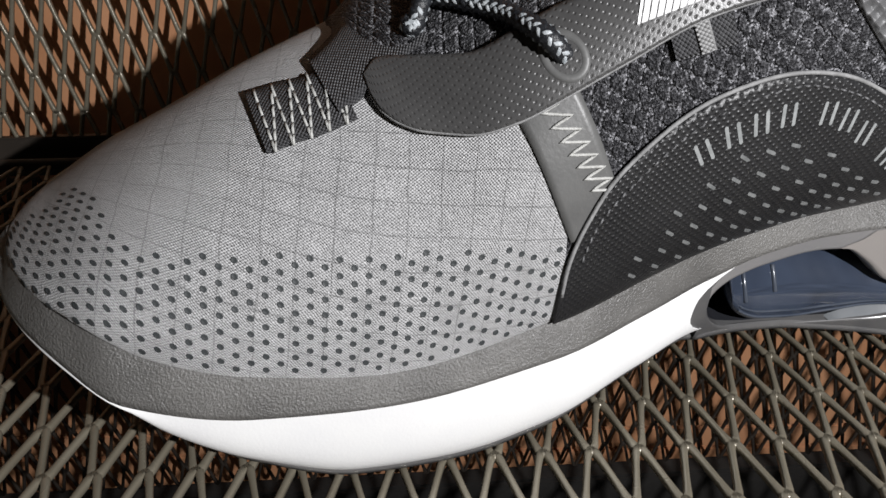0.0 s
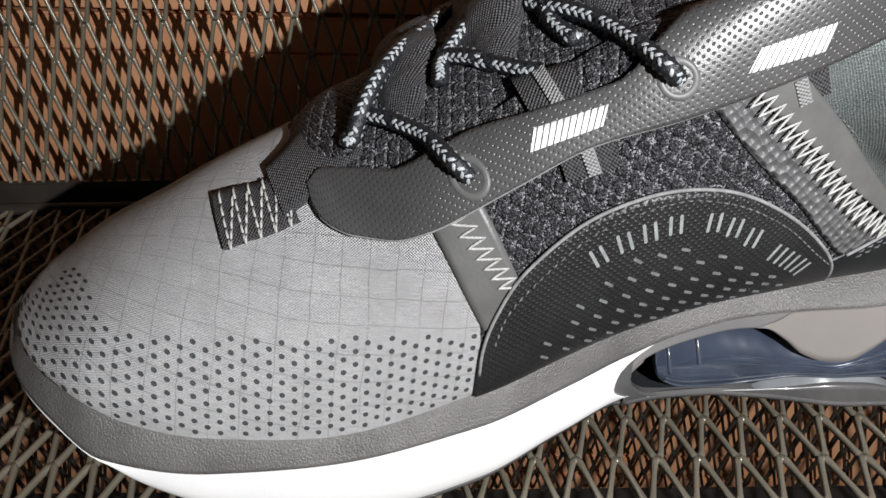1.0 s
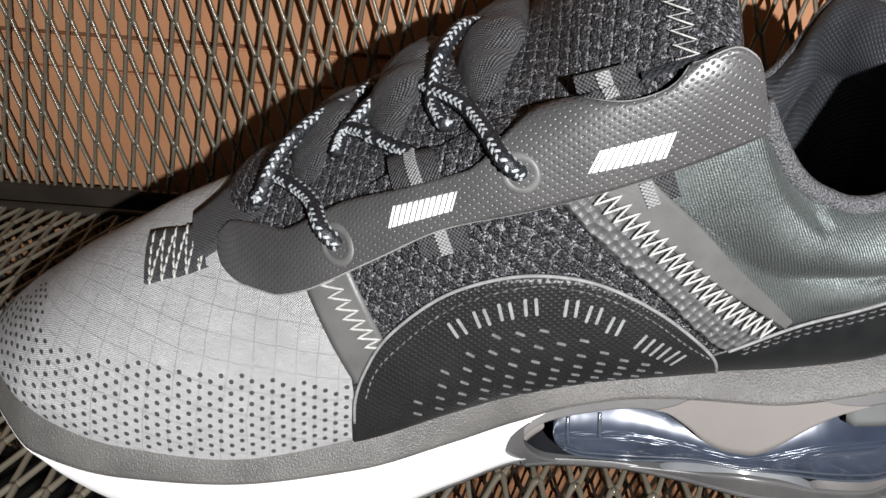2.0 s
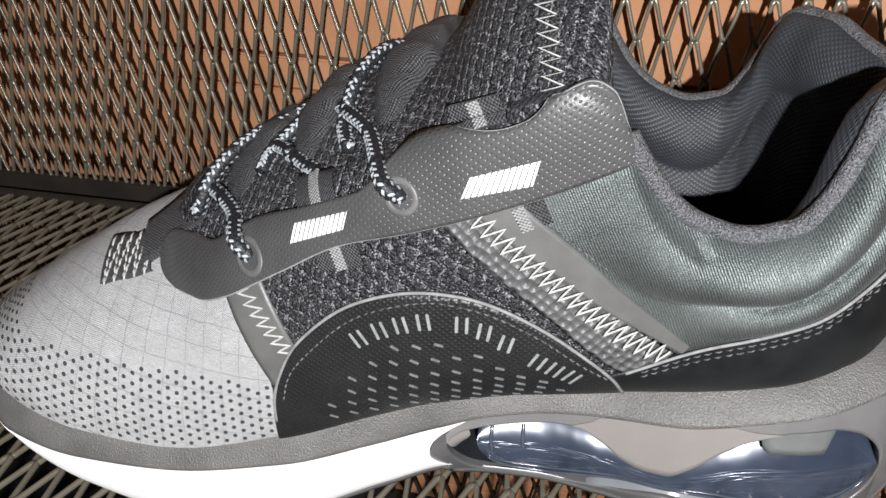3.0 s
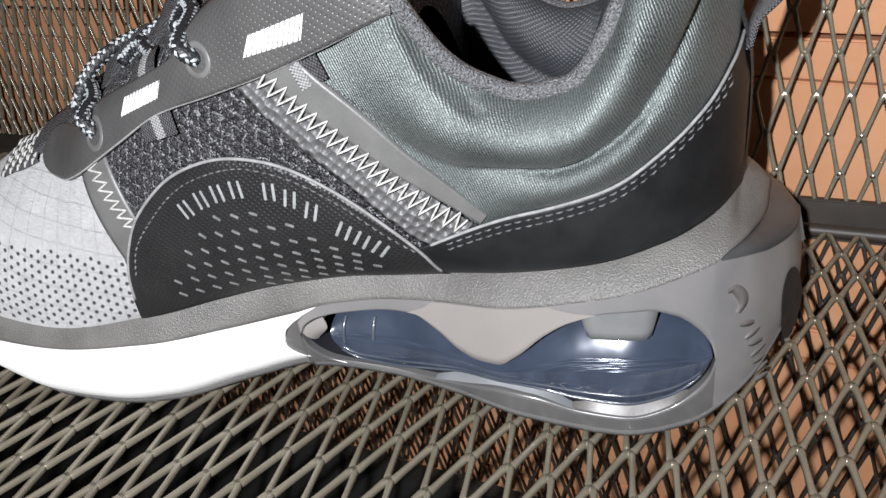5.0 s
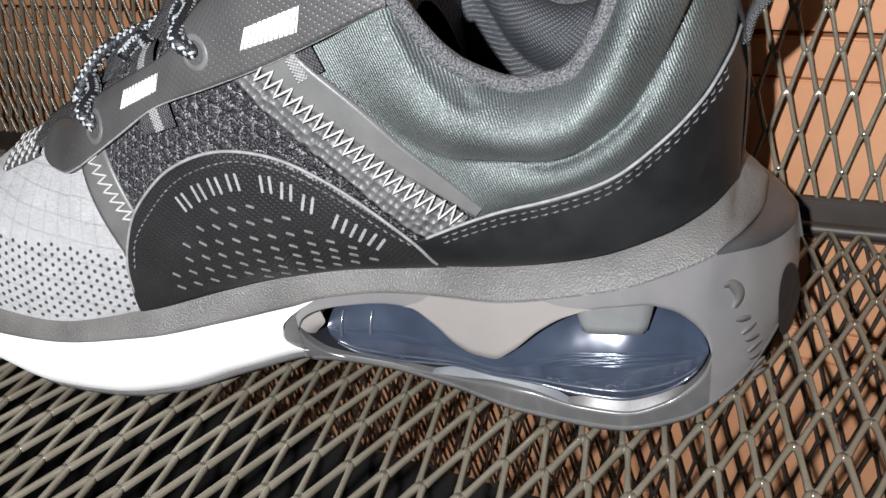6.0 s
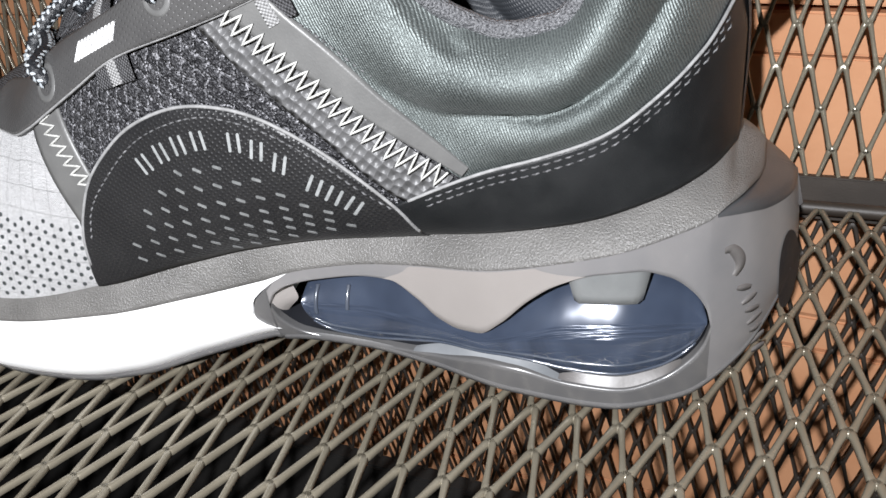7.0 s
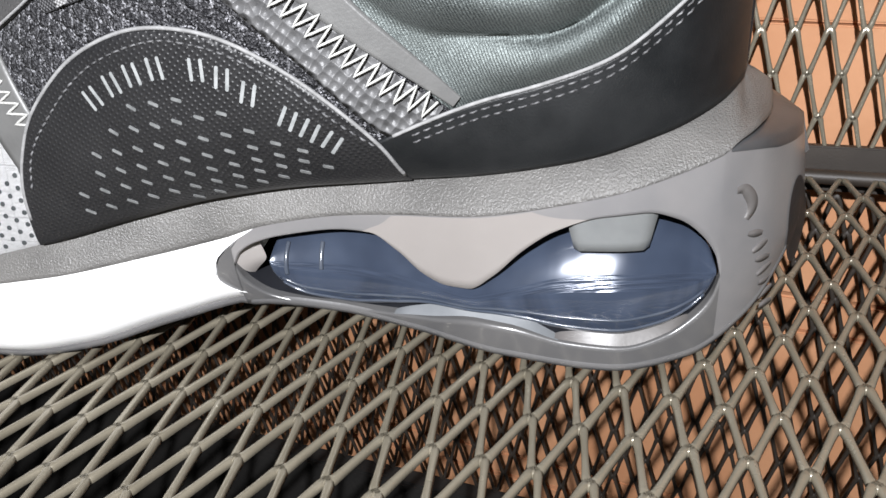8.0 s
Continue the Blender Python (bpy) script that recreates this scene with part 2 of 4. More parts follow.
air_uv = air_nodes.new("ShaderNodeUVMap")
relief(air_nodes, air_links, air_shader, noise_at(air_nodes, air_links, air_uv.outputs[0], 110, 1), 0.00018)
air_tone = blend(air_nodes, air_links, noise_at(air_nodes, air_links, air_uv.outputs[0], 60, 2), (0.015, 0.020, 0.033), (0.060, 0.078, 0.118))
air_links.new(air_tone.outputs[0], air_shader.inputs["Base Color"])
PLATE = varied("grey_weld_plate", (0.14, 0.146, 0.146), (0.18, 0.187, 0.187), 80, 0.2, 0.00003, 600)
FILM = varied("blue_weld_and_reflection_film", (0.045, 0.055, 0.075), (0.07, 0.08, 0.10), 90, 0.15, 0.00003, 600)
CLEAR = varied("clear_weld", (0.17, 0.18, 0.19), (0.24, 0.25, 0.26), 80, 0.15, 0.00003, 600)


# ---- helpers for building ----
def smooth(pts):
    """A smooth curve through (place, value) pairs, monotone between them."""
    xs, ys = [p[0] for p in pts], [p[1] for p in pts]
    d = [(ys[i + 1] - ys[i]) / (xs[i + 1] - xs[i]) for i in range(len(xs) - 1)]
    m = [d[0]] + [0 if d[i - 1] * d[i] <= 0 else 2 * d[i - 1] * d[i] / (d[i - 1] + d[i]) for i in range(1, len(d))] + [d[-1]]

    def at(x):
        if x <= xs[0]:
            return ys[0]
        if x >= xs[-1]:
            return ys[-1]
        i = max(k for k in range(len(d)) if xs[k] <= x)
        h = xs[i + 1] - xs[i]
        t = (x - xs[i]) / h
        return ((1 + 2 * t) * (1 - t) ** 2 * ys[i] + t * (1 - t) ** 2 * h * m[i]
                + t * t * (3 - 2 * t) * ys[i + 1] + t * t * (t - 1) * h * m[i + 1])
    return at


def mesh_of(name, verts, faces, mat, flat=False, uv=None, other=None, pick=None):
    """A mesh; uv: one pair a vertex; other, pick: a second material, and the faces that take it."""
    me = bpy.data.meshes.new(name)
    me.from_pydata([tuple(v) for v in verts], [], faces)
    me.materials.append(mat)
    if other:
        me.materials.append(other)
        for f in pick:
            me.polygons[f].material_index = 1
    if uv:
        layer = me.uv_layers.new(name="UVMap")
        idx = np.empty(len(me.loops), dtype=np.int32)
        me.loops.foreach_get("vertex_index", idx)
        layer.data.foreach_set("uv", np.asarray(uv, dtype=np.float32)[idx].ravel())
    if not flat:
        me.shade_smooth()
    me.update()
    return me


def part(name, me, parent, label=""):
    ob = new(name, me)
    ob.parent = parent
    return tagged(ob, label)


def lattice(rows, closed=False, ends=False):
    """Faces over rows of equal length; closed joins each row's end to its start, ends caps first and last row."""
    n, k = len(rows[0]), len(rows)
    verts = [p for r in rows for p in r]
    faces = []
    for j in range(k - 1):
        for i in range(n if closed else n - 1):
            a, b = j * n + i, j * n + (i + 1) % n
            faces.append((a, b, b + n, a + n))
    if ends:
        faces.append(tuple(reversed(range(n))))
        faces.append(tuple(range((k - 1) * n, k * n)))
    return verts, faces


def tube(path, radius, sides=8, flatten=1.0, up=(0, 0, 1)):
    """A rounded bar along a path; radius a number or a function of 0..1; flatten squashes it along up."""
    rows = []
    pts = [Vector(p) for p in path]
    for i, p in enumerate(pts):
        t = (pts[min(i + 1, len(pts) - 1)] - pts[max(i - 1, 0)]).normalized()
        a = t.cross(Vector(up)).normalized()
        b = a.cross(t)
        r = radius(i / (len(pts) - 1)) if callable(radius) else radius
        rows.append([p + r * (math.cos(k * math.tau / sides) * a + flatten * math.sin(k * math.tau / sides) * b) for k in range(sides)])
    return lattice(rows, True, True)


def box(x0, y0, z0, x1, y1, z1, bevel, name, mat):
    bm = bmesh.new()
    bmesh.ops.create_cube(bm, size=1)
    for v in bm.verts:
        v.co = Vector(((x0 + x1) / 2 + v.co.x * (x1 - x0), (y0 + y1) / 2 + v.co.y * (y1 - y0), (z0 + z1) / 2 + v.co.z * (z1 - z0)))
    if bevel:
        bmesh.ops.bevel(bm, geom=bm.edges[:], offset=bevel, segments=2, affect="EDGES")
    me = bpy.data.meshes.new(name)
    bm.to_mesh(me)
    bm.free()
    me.materials.append(mat)
    return me


# ---- the bench ----
PITCH, LONG = 0.0117, 0.0322


def strand(x0, x1, phase):
    """One zigzag strand of expanded metal along x: a flat bar, thick where it meets its neighbours."""
    n = round((x1 - x0) / PITCH * 20)
    rows = []
    at = lambda x: max(-0.76, min(0.76, 1 - abs(2 * ((x / PITCH + phase) % 1.0) - 1) * 2)) / 0.76
    for i in range(n + 1):
        x = x0 + (x1 - x0) * i / n
        e = PITCH / 44
        y = sum(at(x + k * e) for k in (-2, -1, 0, 1, 2)) / 5
        slope = sum(at(x + k * e + e) - at(x + k * e - e) for k in (-2, -1, 0, 1, 2)) / (10 * e) * LONG / 4
        d = Vector((1, slope, 0)).normalized()
        side_ = Vector((-d.y, d.x, 0))
        half = 0.00082 + 0.0004 * abs(y) ** 3
        p = Vector((x, y * (LONG / 4 + 0.00035), 0.0))
        ring = []
        for k in range(8):
            a = (k + 0.5) * math.tau / 8
            c, q = math.cos(a), math.sin(a)
            ring.append(p + side_ * (half * math.copysign(abs(c) ** 0.7, c)) + Vector((0, 0, 0.0011 * math.copysign(abs(q) ** 0.45, q))))
        rows.append(ring)
    return lattice(rows, True, True)


seat = tagged(new("bench_seat"), "bronze painted expanded metal bench seat with diamond openings", "bench", kind="structure")
even = mesh_of("strand", *strand(-0.42, 0.52, 0.0), METAL)
odd = mesh_of("strand", *strand(-0.42, 0.52, 0.5), METAL)
for j in range(30):
    ob = part("strand", odd if j % 2 else even, seat)
    ob.location = (0.001, 0.2954 - j * LONG / 2, -0.0012)
part("edge_rod", mesh_of("edge_rod", *tube([(-0.42 + 0.01 * i, 0.305, -0.001) for i in range(95)], 0.0028, 10), FRAME), seat)

back = tagged(new("bench_back"), "bronze painted expanded metal bench back standing on a flat bar", "bench", kind="structure")
back.matrix_basis = pose(0, 0.3215, 0.012, 86, 0, 0)
for j in range(-1, 15):
    ob = part("strand", odd if j % 2 else even, back)
    ob.location = (0.0086, 0.0127 + j * LONG / 2, 0)
part("bottom_bar", box(-0.42, -0.024, -0.002, 0.52, -0.0062, 0.0024, 0.0006, "bottom_bar", FRAME), back)

apron = tagged(new("bench_apron"), "expanded metal sheet below the bench seat, coloured dark as in shade", "bench", kind="structure")
# the apron's strands take the dark colour to stand in for shade under the seat
shaded_even, shaded_odd = (mesh_of("strand", *strand(-0.42, 0.52, phase), FRAME) for phase in (0.0, 0.5))
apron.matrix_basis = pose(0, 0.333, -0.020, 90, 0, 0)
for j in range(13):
    ob = part("strand", shaded_odd if j % 2 else shaded_even, apron)
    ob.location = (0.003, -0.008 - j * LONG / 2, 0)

wall = tagged(new("wall_boards"), "terracotta coloured horizontal cladding boards behind the bench", "wall", kind="structure")
wall.matrix_basis = pose(0, 0, 0, 0, 2.6, 0)
for j in range(6):
    z = 0.0555 - 0.1425 * (4 - j) + 0.1425
    part("board", box(-1.2, 0.350, z - 0.1225, 1.3, 0.37, z - 0.0006, 0.0006, "board", TERRA), wall)
    part("board_lip", box(-1.2, 0.3515, z, 1.3, 0.37, z + 0.0172, 0.001, "board_lip", TERRA), wall)
part("backing", box(-1.2, 0.366, -0.5, 1.3, 0.4, 0.5, 0, "backing", FRAME), wall)
plinth = tagged(new("wall_plinth", box(-1.3, 0.335, -0.45, 1.4, 0.3495, -0.245, 0.002, "wall_plinth", GROUND)), "dark plinth below the cladding boards", "wall", kind="structure")
floor = tagged(new("floor", box(-1.3, -1.2, -0.45, 1.4, 0.6, -0.42, 0, "floor", GROUND)), "dark ground under the bench", "floor", kind="structure")

# ---- the shoe: lengths in millimetres along it (u), across it (v) and up (w) ----
v0 = smooth([(-9, 5), (-7, -6), (-2, -18), (5, -28), (15, -37), (40, -43.5), (75, -45), (105, -43), (130, -38), (150, -34), (175, -31), (195, -31), (216, -34), (240, -36), (256, -32), (268, -22), (275, -9), (278, 5)])
w0 = smooth([(-9, 50), (0, 50), (12, 46), (21, 41), (42, 35), (70, 31), (105, 36), (130, 42), (150, 46), (175, 48.5), (195, 49.5), (216, 51), (237, 54.2), (256, 58.8), (268, 62), (275, 63.6), (278, 63.2)])
vm = smooth([(-9, 5), (-7, -7), (-2, -19), (5, -29), (15, -37.5), (40, -43.5), (75, -45), (105, -45), (130, -45.5), (150, -46.5), (175, -46.5), (195, -45), (216, -41.5), (240, -39.5), (256, -34), (268, -23), (275, -10), (278, 5)])
we = smooth([(-9, 50.5), (12, 47), (42, 37), (70, 36), (105, 52), (130, 66), (150, 72), (175, 74), (216, 72), (278, 80)])
vt = smooth([(-9, 5), (60, 5), (80, 2), (100, -12), (124, -22), (150, -35), (170, -41), (190, -44), (205, -42), (220, -40), (240, -38), (250, -34), (260, -26), (270, -12), (278, 5)])
wt = smooth([(-9, 51), (-4, 54), (0, 56), (10, 62), (30, 73), (47, 82), (67, 90), (90, 97), (120, 111), (150, 124), (170, 131), (186, 136), (192, 133), (197, 126), (205, 112), (214, 104), (225, 100), (236, 102), (243, 111), (249, 123), (255, 129), (264, 129), (272, 125), (278, 122)])
ex = smooth([(-9, 2.2), (50, 1.9), (75, 2.0), (105, 2.5), (150, 2.6), (278, 2.4)])
MID = 5.0
STEP, US = 0.5, np.arange(-9, 278.01, 0.5)
TS = np.linspace(0, 1, 91)


def section(u):
    """The near flank at u: rows of v, w and length from the sole, over TS."""
    low = np.minimum(TS / 0.3, 1) * math.pi / 2
    high = np.maximum((TS - 0.3) / 0.7, 0) * math.pi / 2
    p = 2 / ex(u)
    a, b, c, d = v0(u), vm(u), w0(u), we(u)
    cos = np.maximum(np.cos(high), 0) ** p
    v = np.where(TS < 0.3, a + (b - a) * np.sin(low), vt(u) + (b - vt(u)) * cos)
    w = np.where(TS < 0.3, c + (d - c) * (1 - np.cos(low)), d + (wt(u) - d) * np.sin(high) ** p)
    s = np.concatenate(([0], np.cumsum(np.hypot(np.diff(v), np.diff(w)))))
    return v, w, s


TABLE = [section(u) for u in US]


def mm(p):
    return Vector(p) * 0.001


def along(u, x, key):
    """v and w on the near flank at u, where the table's row key (1: height, 2: length from the sole) is x."""
    i = min(max((u + 9) / STEP, 0), len(US) - 1.001)
    k, f = int(i), i - int(i)
    out = []
    for row in (0, 1):
        one = np.interp(x, TABLE[k][key], TABLE[k][row])
        two = np.interp(x, TABLE[k + 1][key], TABLE[k + 1][row])
        out.append(one + (two - one) * f)
    return out


def side(u, w, off=0.0, key=1):
    """The place on the near flank at length u and height w (key 1) or length w from the sole (key 2), lifted off by off."""
    def at(a, b):
        p = along(a, b, key)
        return Vector((a, p[0], max(p[1], b) if key == 1 else p[1]))
    p = at(u, w)
    if off:
        e = 0.8
        a, b = at(min(u + e, 277.9), w) - at(max(u - e, -8.9), w), at(u, w + e) - at(u, w - e)
        n = a.cross(b)
        if n.length > 1e-9:
            n.normalize()
            if n.y > 0 and u < 255:
                n = -n
            p = p + n * off
    p.x -= min(max((u - 245) / 30, 0), 1) * max(0.0, p.z - 92) * 0.24 + 1.4 * min(max((u - 266) / 12, 0), 1)
    return p


def skin_uv(rows):
    """Lengths along and across rows of places, in metres, as texture coordinates."""
    uv, far = [], 0.0
    mid = len(rows[0]) // 4
    for j, r in enumerate(rows):
        far += (r[mid] - rows[j - 1][mid]).length if j else 0
        s = 0.0
        for i, p in enumerate(r):
            s += (p - r[i - 1]).length if i else 0
            uv.append((far, s))
    return uv


def stations(a, b, n):
    return [a + (b - a) * (1 - math.cos(math.pi * i / n)) / 2 for i in range(n + 1)]


def even_steps(a, b, n):
    return [a + (b - a) * i / n for i in range(n + 1)]


def sheet(name, rows, mat, parent, label="", closed=False, ends=False):
    rows = [[mm(p) for p in r] for r in rows]
    return part(name, mesh_of(name, *lattice(rows, closed, ends), mat, uv=skin_uv(rows)), parent, label)


def patch(name, lo, hi, us, mat, parent, thick, label="", k=18, key=1):
    """An overlay on the flank between the heights lo(u) and hi(u), of some thickness, its edges turned down."""
    rows = []
    for u in [us[0]] + list(us) + [us[-1]]:
        a, b = lo(u), hi(u)
        r = [side(u, a, -0.3, key)] + [side(u, a + (b - a) * i / k, thick, key) for i in range(k + 1)] + [side(u, b, -0.3, key)]
        rows.append(r)
    for e in (0, -1):
        rows[e] = [side(p.x, p.z, -0.3) for p in rows[e]] if key == 1 else rows[e]
    return sheet(name, rows, mat, parent, label)


def ribbon(name, path, width, mat, parent, thick, label="", n=40, k=8):
    """A band on the flank along a path of (u, w); width a number or a function of 0..1."""
    pts = run_of(path, n)
    rows = []
    for i, p in enumerate(pts):
        q, r = pts[max(i - 1, 0)], pts[min(i + 1, n)]
        d = Vector((r[0] - q[0], r[1] - q[1])).normalized()
        g = (width(i / n) if callable(width) else width) / 2
        at = lambda x, o: side(p[0] - d.y * g * x, p[1] + d.x * g * x, o)
        rows.append([at(-1, -0.2)] + [at(-1 + 2 * j / k, thick) for j in range(k + 1)] + [at(1, -0.2)])
    return sheet(name, rows, mat, parent, label)


def run_of(path, n):
    """n + 1 even places along a smooth path through points of any dimension."""
    pts = [Vector(p) for p in path]
    fine = []
    for i in range(len(pts) - 1):
        a, b, c, d = pts[max(i - 1, 0)], pts[i], pts[i + 1], pts[min(i + 2, len(pts) - 1)]
        for j in range(24):
            t = j / 24
            fine.append(0.5 * ((2 * b) + (c - a) * t + (2 * a - 5 * b + 4 * c - d) * t * t + (3 * b - a - 3 * c + d) * t ** 3))
    fine.append(pts[-1])
    lens = np.concatenate(([0], np.cumsum([(fine[i + 1] - fine[i]).length for i in range(len(fine) - 1)])))
    want = np.linspace(0, lens[-1], n + 1)
    cols = [np.interp(want, lens, [p[k] for p in fine]) for k in range(len(pts[0]))]
    return [Vector(c) for c in zip(*cols)]


def cord(name, path, radius, mat, parent, label="", n=60, sides=8, flatten=1.0, up=(0, -1, 0)):
    """A thread or piping through places in millimetres."""
    v, f = tube([mm(p) for p in run_of(path, n)], radius * 0.001, sides, flatten, up)
    return part(name, mesh_of(name, v, f, mat), parent, label)


def joined(name, pieces, mat, parent, label="", kind=""):
    verts, faces = [], []
    for v, f in pieces:
        k = len(verts)
        verts += [tuple(p) for p in v]
        faces += [tuple(i + k for i in q) for q in f]
    return tagged(part(name, mesh_of(name, verts, faces, mat), parent, label), kind=kind)


def stitch_row(name, path, mat, parent, step=2.4, length=1.5, radius=0.22, lift=1.2, label=""):
    """Single stitches along a path of (u, w) on the flank."""
    total = sum((Vector(path[i + 1]) - Vector(path[i])).length for i in range(len(path) - 1))
    n = max(int(total / step), 2)
    pts = run_of(path, n)
    pieces = []
    for i in range(n):
        d = (pts[i + 1] - pts[i]) * (length / step)
        a, m, b = pts[i], pts[i] + d / 2, pts[i] + d
        pieces.append(tube([mm(side(a[0], a[1], lift - 0.3)), mm(side(m[0], m[1], lift + 0.12)), mm(side(b[0], b[1], lift - 0.3))], radius * 0.001, 5, 1, (0, -1, 0)))
    return joined(name, pieces, mat, parent, label)


def zigzag(name, path, teeth, amp, mat, parent, lift, radius=0.32, lean=0.0):
    """A zigzag seam along a path of (u, w) on the flank."""
    pts = run_of(path, teeth * 2)
    line = []
    for i in range(len(pts) - 1):
        d = (pts[min(i + 1, len(pts) - 1)] - pts[i]).normalized()
        g = amp * (1 if i % 2 else -1)
        a = Vector((pts[i][0] - d[1] * g + d[0] * g * lean, pts[i][1] + d[0] * g + d[1] * g * lean))
        line.append(a)
    place = []
    for i in range(len(line) - 1):
        for j in range(4):
            q = line[i].lerp(line[i + 1], j / 4)
            place.append(mm(side(q[0], q[1], lift)))
    return part(name, mesh_of(name, *tube(place, radius * 0.001, 6, 1, (0, -1, 0)), mat), parent, "white zigzag stitching")


def twin(p):
    return Vector((p[0], 2 * MID - p[1], p[2]))


shoe = tagged(new("sneaker"), "grey and black sneaker with white foam and clear air cushion", "shoe")
shoe.matrix_basis = pose(-0.075, 0.150, 0, 0, 0, 12)


# ---- upper ----
tongue_edge = smooth([(67, 0), (72, -16), (85, -28), (105, -31), (124, -32), (150, -35), (170, -40), (192, -43)])


def flank_row(u, n=44):
    """The flank at u from the sole up, cut off where the tongue covers it."""
    v, w, s = TABLE[min(max(round((u + 9) / STEP), 0), len(US) - 1)]
    top = 1.0
    if u > 68:
        top = float(np.interp(tongue_edge(u) + 1.5, v[40:], TS[40:]))
    return [Vector((u, float(np.interp(t, TS, v)), float(np.interp(t, TS, w)))) for t in [min(x, top) for x in even_steps(0, 1, n)]]


rows = []
for u in [-9 + 114.5 * (1 - math.cos(math.pi / 2 * i / 60)) for i in range(61)]:
    u = round((u + 9) / STEP) * STEP - 9
    near = flank_row(u)
    rows.append(near + [twin(p) for p in reversed(near)][1:])
vamp = sheet("vamp", rows, CLOTH, shoe, "pale grey ripstop toe box")

rows = []
for u in even_steps(105.5, 215, 60):
    near = [p + Vector((0, 2.0 if p.z > 60 and p.x > 170 + (106 - p.z) * 1.07 else 0, 0)) for p in flank_row(u)]
    rows.append(near)
quarter = sheet("knit_quarter", rows, KNIT, shoe, "black and grey marled knit")
sheet("far_quarter", [[twin(p) for p in reversed(r)] for r in rows], KNIT, shoe)

counter_top = smooth([(186, 52), (192, 60), (199, 63.5), (217, 69.5), (230, 72.5), (244, 77), (256, 85), (265, 93), (272, 99), (278, 103)])
crease = smooth([(160, 120), (183, 103), (195, 92.5), (211, 83.8), (231, 82.5), (246, 89.5), (256, 102), (263, 113), (268, 122), (273, 130), (278, 132)])


def collar_front(w):
    return 171 + (106 - w) * 1.07


def collar_top(u):
    """The collar's top edge, which goes under the flap in front."""
    return min(wt(u), 112 + (u - 160) * 0.4) if u < 198 else wt(u)


def puff(u, w):
    """How far the padded collar swells: two rolls with a crease between."""
    c, top = crease(u), wt(u)
    fade = min(max((u - 184) / 28, 0), 1) * min(1, max(0.0, collar_top(u) - w) / 7 + (1 if u > 215 else 0)) * (1 - 0.35 * min(max((u - 250) / 20, 0), 1))
    if w > c:
        x = min((w - c) / max(top - c, 1), 1)
        return 8.5 * fade * math.sin(math.pi * x ** 0.85) ** 0.8 * min(1, (top - c) / 14)
    x = (c - w) / max(c - counter_top(u), 4)
    return 4.2 * min(fade, max(0.0, (u - 208) / 24)) * math.sin(math.pi * min(x, 1) ** 0.8) ** 0.7


rows = []
for i in range(81):
    f = 1 - (1 - i / 80) ** 1.6
    r = []
    for j in range(41):
        x = j / 40
        u = 172.0
        for _ in range(12):
            w = counter_top(u) - 4 + (collar_top(u) - counter_top(u) + 4) * x
            u = 0.5 * u + 0.5 * min(max(collar_front(w), 165), 217)
        u = u + (277.6 - u) * f
        w = counter_top(u) - 4 + (collar_top(u) - counter_top(u) + 4) * x
        p = side(u, w)
        o = puff(u, w)
        k = min(max((u - 250) / 28, 0), 1)
        r.append(p + Vector((k * o, -(1 - k) * o, 0)))
    rows.append(r)
collar = sheet("collar", rows, SATIN, shoe, "padded dark satin collar")
sheet("far_collar", [[twin(p) for p in reversed(r)] for r in rows], SATIN, shoe)

stitch_row("collar_stitching", [(u, crease(u) + 1.0) for u in even_steps(174, 214, 14)], DARK_THREAD, collar, 2.0, 1.4, 0.2, 0.5)

# collar rim and lining
rim = [side(u, wt(u)) for u in even_steps(172, 277.5, 64)]
rim_all = rim + [twin(side(u, wt(u))) for u in reversed(even_steps(140, 277.5, 84))]
rows = []
for i, p in enumerate(rim_all):
    turn = min(max((p.x - 222) / 55, 0), 1) * math.pi / 2
    inward = Vector((-math.sin(turn), math.cos(turn) * (1 if p.y < MID else -1), 0))
    deep = p.z - 48
    prof = [(0.0, 0.0), (-1.2, 2.2), (0.5, 5), (5, 8.2), (12, 9.6), (18, 8.2), (22, 5.8), (23, 5.6), (25, 6.6), (30, 8), (36, 8.2), (0.6 * deep + 18, 9), (deep + 2, 14)]
    rows.append(run_of([Vector((p.x, p.y, p.z - a)) + inward * b * min(1, 0.5 + abs(p.y - MID) / 40) for a, b in prof], 46))
sheet("lining", rows, LINING, shoe, "black padded knit lining")
binding = [p for p in rim if p.x > 196.5] + [twin(p) for p in reversed(rim)]
cord("rim_binding", [p + Vector((0, 0, 0.3)) for p in binding[::3]], 2.3, BINDING, shoe, "grey knitted rim binding", n=240, sides=14)
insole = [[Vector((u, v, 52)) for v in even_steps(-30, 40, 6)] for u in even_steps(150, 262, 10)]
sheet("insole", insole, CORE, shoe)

# heel counter, piping and its double seam
patch("heel_counter", lambda u: w0(u) + 0.9, counter_top, [189 + 88.6 * (1 - (1 - i / 60) ** 1.6) for i in range(61)], LEATHER, shoe, 0.9, "smooth black leather heel counter")
sheet("far_counter", [[twin(side(u, w0(u) + (counter_top(u) - w0(u)) * j / 10)) for j in range(11)] for u in even_steps(189, 277.6, 40)], LEATHER, shoe)
cord("counter_piping", [side(u, counter_top(u), 1.1) for u in even_steps(199, 277, 26)], 0.42, EDGE, shoe, "grey cut edge", n=110)
for drop in (1.8, 3.5):
    stitch_row("counter_stitching", [(u, counter_top(u) - drop) for u in even_steps(203, 272, 24)], DARK_THREAD, shoe, 2.6, 1.8, 0.25, 1.0)

